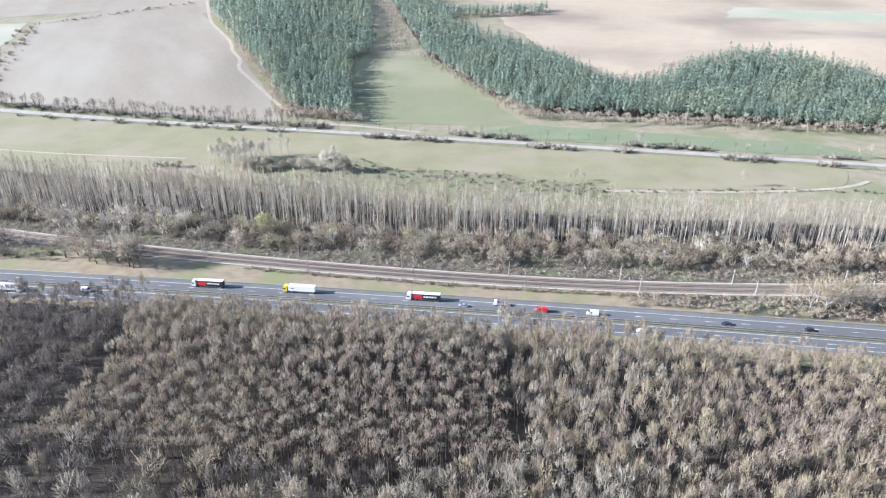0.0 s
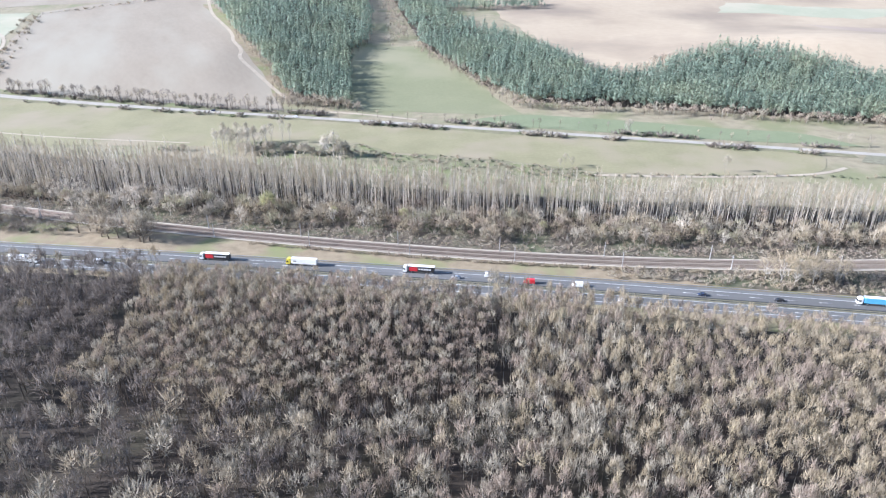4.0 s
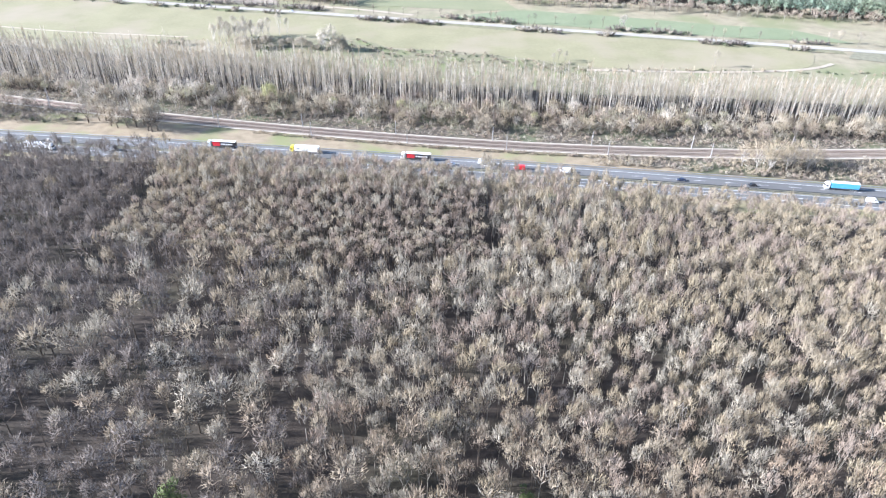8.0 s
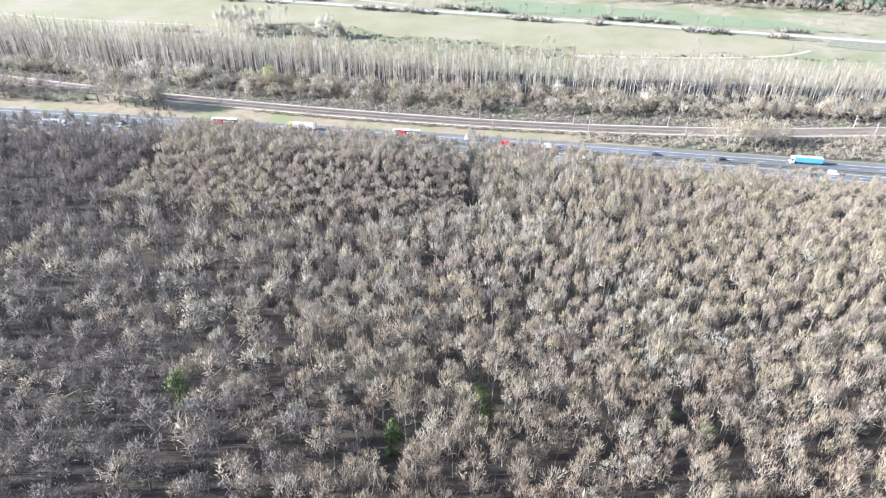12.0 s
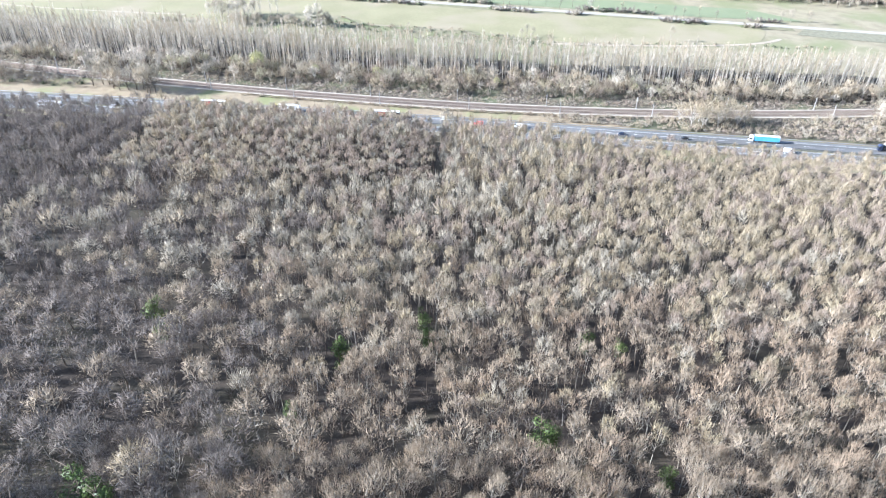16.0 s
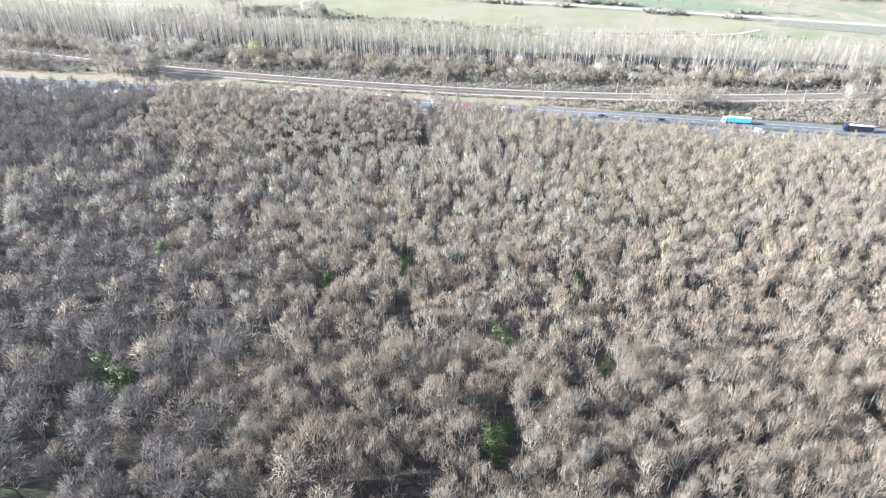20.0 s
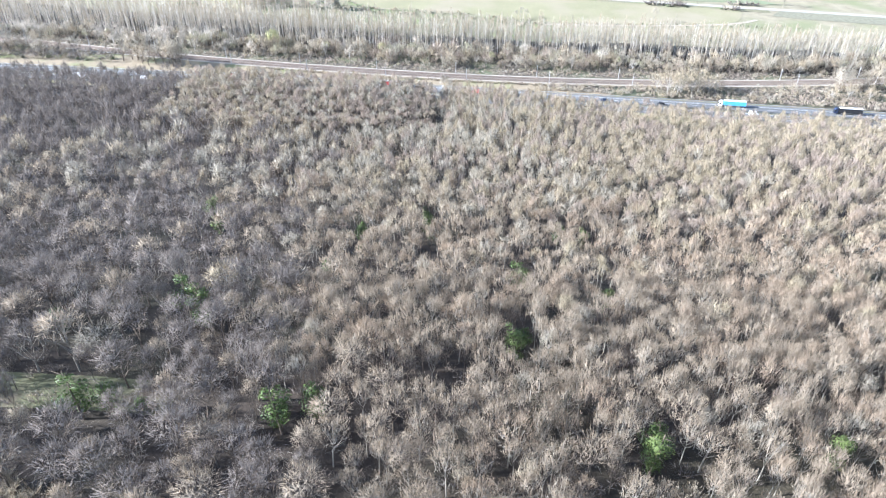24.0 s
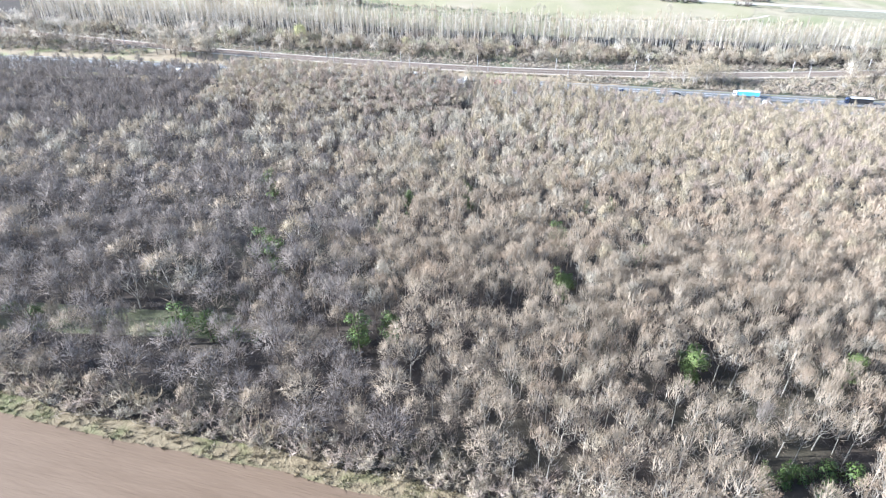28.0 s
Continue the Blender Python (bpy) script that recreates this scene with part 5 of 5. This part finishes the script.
hedge += [(-570 + 170 * t_ + rng.normal() * 5, 990 + 180 * t_ + rng.normal() * 5) for t_ in rng.uniform(0, 1, 50)]
hedge_protos = [proto("hedge_shrub", shrub(4.0, 6.5, 110, 0.35), BARKS[1], TWIGS[k], "grey-brown leafless hedge shrub between fields", "shrub", "hedge between fields") for k in (0, 1)]
planted(hedge_protos, hedge, rng.uniform(0.3, 1.1, len(hedge)), rng.integers(0, 2, len(hedge)))


# pine woods ----------------------------------------------------------------
def inside(poly, pts):
    x, y = pts.T
    res = np.zeros(len(pts), bool)
    for (x1, y1), (x2, y2) in zip(poly, poly[1:] + poly[:1]):
        res ^= ((y1 > y) != (y2 > y)) & (x < (x2 - x1) * (y - y1) / (y2 - y1 + 1e-9) + x1)
    return res


pine_kinds = [pine(rng.uniform(17.5, 20), 9, 9, 0.34, 0.165, 0.05) for _ in range(8)]
WEST_WOOD = [(-158, 662), (-128, 634), (-84, 614), (-92, 700), (-109, 815), (-99, 850), (-90, 896), (-101, 1048), (-122, 1140), (-150, 1300), (-420, 1320), (-350, 1080), (-262, 880), (-190, 740)]
EAST_WOOD = [(86, 633), (165, 619), (255, 597), (330, 575), (480, 540), (560, 640), (440, 690), (400, 760), (330, 800), (265, 760), (215, 712), (172, 722), (120, 870), (20, 1010), (-20, 1290), (-96, 1290), (-62, 1090), (-38, 960), (-24, 870), (42, 700)]
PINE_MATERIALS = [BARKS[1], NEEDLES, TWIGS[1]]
for wood_name, poly, words in (("west", WEST_WOOD, "dense dark green pine wood on the rising slope"), ("east", EAST_WOOD, "dense green pine wood over a knoll")):
    xy = np.concatenate([scattered(-440, 580, 520, 700, 4.8, 0.4), scattered(-440, 580, 700, 900, 5.2, 0.4), scattered(-440, 580, 900, 1330, 8.0, 0.4)])
    xy = xy[inside(poly, xy + np.stack([wavy(xy[:, 1], 9, 3), wavy(xy[:, 0], 9, 3)], 1))]
    xy = xy[rng.uniform(size=len(xy)) > 0.13]
    if wood_name == "east":
        edge = (xy[:, 1] < 650 - 0.19 * (xy[:, 0] - 60)) & (xy[:, 0] > 60)
    else:
        edge = (xy[:, 0] > -104 - 0.1 * (xy[:, 1] - 614)) & (xy[:, 1] < 800)
    k = np.flatnonzero(edge)[:150]
    lone = np.zeros(len(xy), bool)
    lone[k] = True
    scale = rng.uniform(0.68, 1.15, len(xy)) * np.where(xy[:, 1] > 900, 1.3, 1.04)
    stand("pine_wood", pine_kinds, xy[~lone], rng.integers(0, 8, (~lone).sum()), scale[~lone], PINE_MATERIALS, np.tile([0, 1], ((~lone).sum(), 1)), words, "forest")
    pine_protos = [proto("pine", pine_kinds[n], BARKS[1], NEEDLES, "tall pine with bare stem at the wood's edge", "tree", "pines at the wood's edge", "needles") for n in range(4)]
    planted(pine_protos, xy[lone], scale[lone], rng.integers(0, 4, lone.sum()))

# leafless fringe below and between the pines
f1 = np.concatenate([
    np.stack([np.linspace(70, 470, 300), 627 - 0.205 * (np.linspace(70, 470, 300) - 60)], 1) + rng.normal(size=(300, 2)) * (3, 6),
    np.stack([np.linspace(80, -30, 130), np.linspace(622, 862, 130)], 1) + rng.normal(size=(130, 2)) * (5, 5),
    np.stack([np.linspace(-142, -252, 130), np.linspace(640, 870, 130)], 1) + rng.normal(size=(130, 2)) * (5, 5),
    np.stack([np.linspace(-150, -78, 110), np.linspace(634, 606, 110)], 1) + rng.normal(size=(110, 2)) * (3, 4),
    np.stack([np.linspace(-50, -92, 150), np.linspace(880, 1250, 150)], 1) + rng.normal(size=(150, 2)) * (10, 8),
    np.stack([np.linspace(165, 290, 90), np.linspace(715, 790, 90)], 1) + rng.normal(size=(90, 2)) * (8, 8),
    np.stack([np.linspace(115, 172, 50), np.linspace(860, 730, 50)], 1) + rng.normal(size=(50, 2)) * (7, 7)])
fringe_kinds = [domed_tree(rng.uniform(6, 9), rng.uniform(2.2, 3), limbs=7, twigs=12, base=0.15, trunk=0.1, width=0.24, fine=False) for _ in range(5)]
ft = np.stack([rng.choice([0, 1], len(f1)), rng.choice([3, 3, 4, 6, 6], len(f1))], 1)
stand("wood_fringe", fringe_kinds, f1, rng.integers(0, 5, len(f1)), rng.uniform(0.7, 1.5, len(f1)), WOOD_MATERIALS, ft, "leafless brownish fringe of the pine woods", "forest fringe")
fr = np.stack([rng.uniform(0, 1, 230), rng.uniform(-1, 1, 230)], 1)
fr = np.stack([-20 + 190 * fr[:, 0], 1118 + 40 * fr[:, 0] + 22 * fr[:, 1]], 1)
stand("far_grove", pine_kinds, fr, rng.integers(0, 8, len(fr)), rng.uniform(0.7, 1.0, len(fr)), PINE_MATERIALS, np.tile([0, 1], (len(fr), 1)), "narrow dark grove on the far field", "grove")


# railway masts -------------------------------------------------------------
def mast(height):
    thing = tagged(new("railway_mast"), "grey steel railway mast with a wire arm", "mast", "railway masts")
    part("post", block((0.42, 0.42, height), (0, 0, height / 2), 0.03, (0.6, 0.6)), CONCRETE, thing)
    part("footing", block((0.8, 0.8, 0.7), (0, 0, 0.1), 0.05), CONCRETE, thing)
    arm = part("arm", tube(0.05, 0.04, (0, 0, height - 2.0), (0, 3.0, height - 1.6)), ZINC, thing)
    part("tie", tube(0.025, 0.025, (0, 0, height - 0.4), (0, 2.6, height - 1.65)), ZINC, arm)
    part("insulator", tube(0.09, 0.09, (0, 0.25, height - 1.96), (0, 0.75, height - 1.9), 8), CONCRETE, arm)
    return thing


near_mast = mast(8.2)
first = True
for k in range(-6, 8):
    for side in (-1, 1):
        x = -78.4 + 55.9 * k + (7 if side < 0 else 0)
        if abs(x) > 430:
            continue
        m = Matrix.Translation((x, float(railway_y(x)) + side * 5.6, 0.3)) @ Matrix.Rotation(0 if side < 0 else math.pi, 4, "Z")
        if first:
            near_mast.matrix_basis, first = m, False
        else:
            copy_thing(near_mast, m)


# traffic -------------------------------------------------------------------
def wheel(name, x, y, r, w, parent):
    tyre = part(name, tube(r, r, (x, y - w / 2, r), (x, y + w / 2, r), 14), RUBBER, parent)
    s = 1 if y > 0 else -1
    part("rim", tube(r * 0.55, r * 0.5, (x, y + s * w / 2, r), (x, y + s * (w / 2 + 0.03), r), 10), SILVER, tyre)


def truck(cab_mat, side_mat, front_mat, label):
    """An articulated lorry heading to -x, 16.5 m long, its middle at the origin."""
    thing = tagged(new("articulated_lorry"), label, "truck", "traffic on the motorway")
    cab = part("cab", profile([(-8.2, 0.55), (-8.25, 1.6), (-8.0, 2.7), (-7.6, 3.55), (-6.9, 3.75), (-6.0, 3.7), (-6.0, 0.55)], 2.45, bevel=0.06), cab_mat, thing)
    part("windscreen", profile([(-8.30, 1.7), (-8.07, 2.6), (-8.0, 2.6), (-8.22, 1.7)], 2.2), GLASS, cab)
    for y in (-1.235, 1.235):
        part("side_window", block((1.0, 0.03, 0.75), (-7.3, y, 2.2), 0.01), GLASS, cab)
        part("mirror", block((0.15, 0.22, 0.6), (-8.0, y * 1.12, 2.3), 0.03), BLACK, cab)
        part("headlight", block((0.06, 0.4, 0.22), (-8.24, y * 0.72, 0.95), 0.02), GLASS, cab)
    part("chassis", block((13.4, 1.0, 0.3), (0.9, 0, 0.95)), BLACK, thing)
    trailer = part("trailer", block((13.5, 2.5, 2.75), (1.45, 0, 2.5), 0.05), side_mat, thing)
    part("roof", block((13.54, 2.54, 0.08), (1.45, 0, 3.9), 0.02), WHITE, trailer, "white roof")
    for y in (-1.262, 1.262):
        if front_mat:
            part("side_panel", block((4.2, 0.02, 2.2), (-2.6, y, 2.4)), front_mat, trailer, "coloured front panel")
            for n in range(5):
                part("bar", block((0.9 + 0.25 * (n % 2), 0.02, 0.75), (0.6 + 1.35 * n, y, 2.5)), WHITE, trailer, "white bar on the tarpaulin")
        elif side_mat is WHITE:
            part("bar", block((1.6, 0.02, 0.5), (-3.2, y, 2.6)), DARK_STEEL, trailer, "dark bar on the side")
        part("skirt", block((6.0, 0.05, 0.5), (0.5, y * 0.98, 0.85)), DARK_STEEL, trailer)
    for y in (-1.0, 1.0):
        for x in (-7.2, -3.6, 4.2, 5.5, 6.8):
            wheel("wheel", x, y, 0.5, 0.34, thing)
    return thing


def car(mat, label, kind="car"):
    """A car or van heading to -x."""
    thing = tagged(new(kind), label, kind, "traffic on the motorway")
    if kind == "van":
        outline = [(-2.75, 0.35), (-2.75, 1.0), (-2.0, 1.35), (-1.35, 2.25), (-1.0, 2.4), (2.7, 2.45), (2.75, 0.35)]
        front, side, w, wb = [(-2.06, 1.42), (-1.42, 2.2), (-1.34, 2.2), (-1.98, 1.42)], ((-0.9, 1.85, 0.9, 0.55),), 2.0, 1.7
    else:
        outline = [(-2.2, 0.3), (-2.2, 0.7), (-1.2, 0.92), (-0.45, 1.42), (0.9, 1.45), (1.75, 1.0), (2.2, 0.92), (2.2, 0.3)]
        front, side, w, wb = [(-1.2, 0.97), (-0.52, 1.4), (-0.44, 1.4), (-1.1, 0.97)], ((-0.15, 1.18, 0.8, 0.34), (0.8, 1.18, 0.8, 0.34)), 1.75, 1.35
    body = part("body", profile(outline, w, bevel=0.07), mat, thing)
    part("windscreen", profile([(x - 0.03, z + 0.02) for x, z in front], w * 0.86), GLASS, body)
    for x, z, a, b in side:
        for y in (-w / 2 - 0.005, w / 2 + 0.005):
            part("side_window", block((a, 0.03, b), (x, y, z), 0.01), GLASS, body)
    for y in (-w * 0.36, w * 0.36):
        part("headlight", block((0.06, 0.3, 0.16), (outline[0][0], y, 0.68), 0.02), WHITE, body)
        part("tail_light", block((0.06, 0.2, 0.2), (-outline[0][0] + 0.0, y, 0.78), 0.02), RED, body)
    for x in (-wb, wb):
        for y in (-w / 2 + 0.08, w / 2 - 0.08):
            wheel("wheel", x, y, 0.33, 0.22, thing)
    return thing


def flatbed(label):
    thing = tagged(new("flatbed_lorry"), label, "truck", "traffic on the motorway")
    cab = part("cab", profile([(-3.6, 0.5), (-3.6, 1.4), (-3.2, 2.4), (-1.9, 2.5), (-1.9, 0.5)], 2.1, bevel=0.06), WHITE, thing)
    part("windscreen", profile([(-3.62, 1.5), (-3.28, 2.3), (-3.2, 2.3), (-3.54, 1.5)], 1.9), GLASS, cab)
    part("bed", block((5.6, 2.2, 0.25), (1.0, 0, 1.0), 0.02), CONCRETE, thing)
    for y in (-1.05, 1.05):
        part("dropside", block((5.6, 0.06, 0.5), (1.0, y, 1.35), 0.01), SILVER, thing)
    part("load", block((2.4, 1.5, 0.6), (2.2, 0, 1.4), 0.06, (0.8, 0.8)), GRAVEL, thing, "pale load")
    for x in (-2.8, 2.4):
        for y in (-0.9, 0.9):
            wheel("wheel", x, y, 0.42, 0.28, thing)
    return thing


def drive(thing, x, lane, back=False):
    """Sets a vehicle on the motorway, so far from the middle, heading along it."""
    turn = math.atan(-0.135 - 0.0001 * x) + (math.pi if back else 0)
    thing.matrix_basis = Matrix.Translation((x, float(motorway_y(x)) + lane, 0.09)) @ Matrix.Rotation(turn, 4, "Z")


drive(truck(WHITE, BLACK, RED, "white-cabbed lorry with black and red tarpaulin trailer"), -118.5, 7.5)
drive(truck(YELLOW, WHITE, None, "yellow-cabbed lorry with white box trailer"), -71.5, 7.5)
drive(truck(WHITE, BLACK, RED, "white-cabbed lorry with black and red tarpaulin trailer"), -10, 7.5)
drive(truck(WHITE, BLUE, None, "white-cabbed lorry with light blue tarpaulin trailer"), 207, 7.5)
drive(truck(NAVY, BLACK, None, "dark lorry with black trailer"), 275, 7.5)
drive(flatbed("small white flatbed lorry with pale load"), 27, 7.5)
drive(car(RED, "small red van on the motorway", "van"), 45.5, 4.0)
drive(car(WHITE, "white delivery van on the motorway", "van"), 69, 4.2)
drive(car(NAVY, "dark hatchback on the motorway"), 128, 4.0)
drive(car(BLACK, "black saloon car on the motorway"), 163, 4.0)
drive(truck(WHITE, WHITE, None, "white lorry with white box trailer"), -218, -7.6, True)
drive(car(WHITE, "white van heading the other way", "van"), -178, -4.2, True)
drive(car(SILVER, "silver car heading the other way"), 68, -4.2, True)
drive(car(WHITE, "white car heading the other way"), 88, -7.6, True)
drive(car(SILVER, "silver car in the outer lane"), 9, 4.0)
drive(car(WHITE, "white van heading the other way", "van"), 216, -4.2, True)
lone_car = car(NAVY, "dark car on the country road")
lone_car.matrix_basis = Matrix.Translation((-210, float(road_y(-210)) + 1.6, float(lie(-210, road_y(-210))) + 0.16)) @ Matrix.Rotation(-0.21, 4, "Z")
lone_car = car(WHITE, "white car on the country road")
lone_car.matrix_basis = Matrix.Translation((-130, float(road_y(-130)) - 1.4, float(lie(-130, road_y(-130))) + 0.16)) @ Matrix.Rotation(-0.21, 4, "Z")
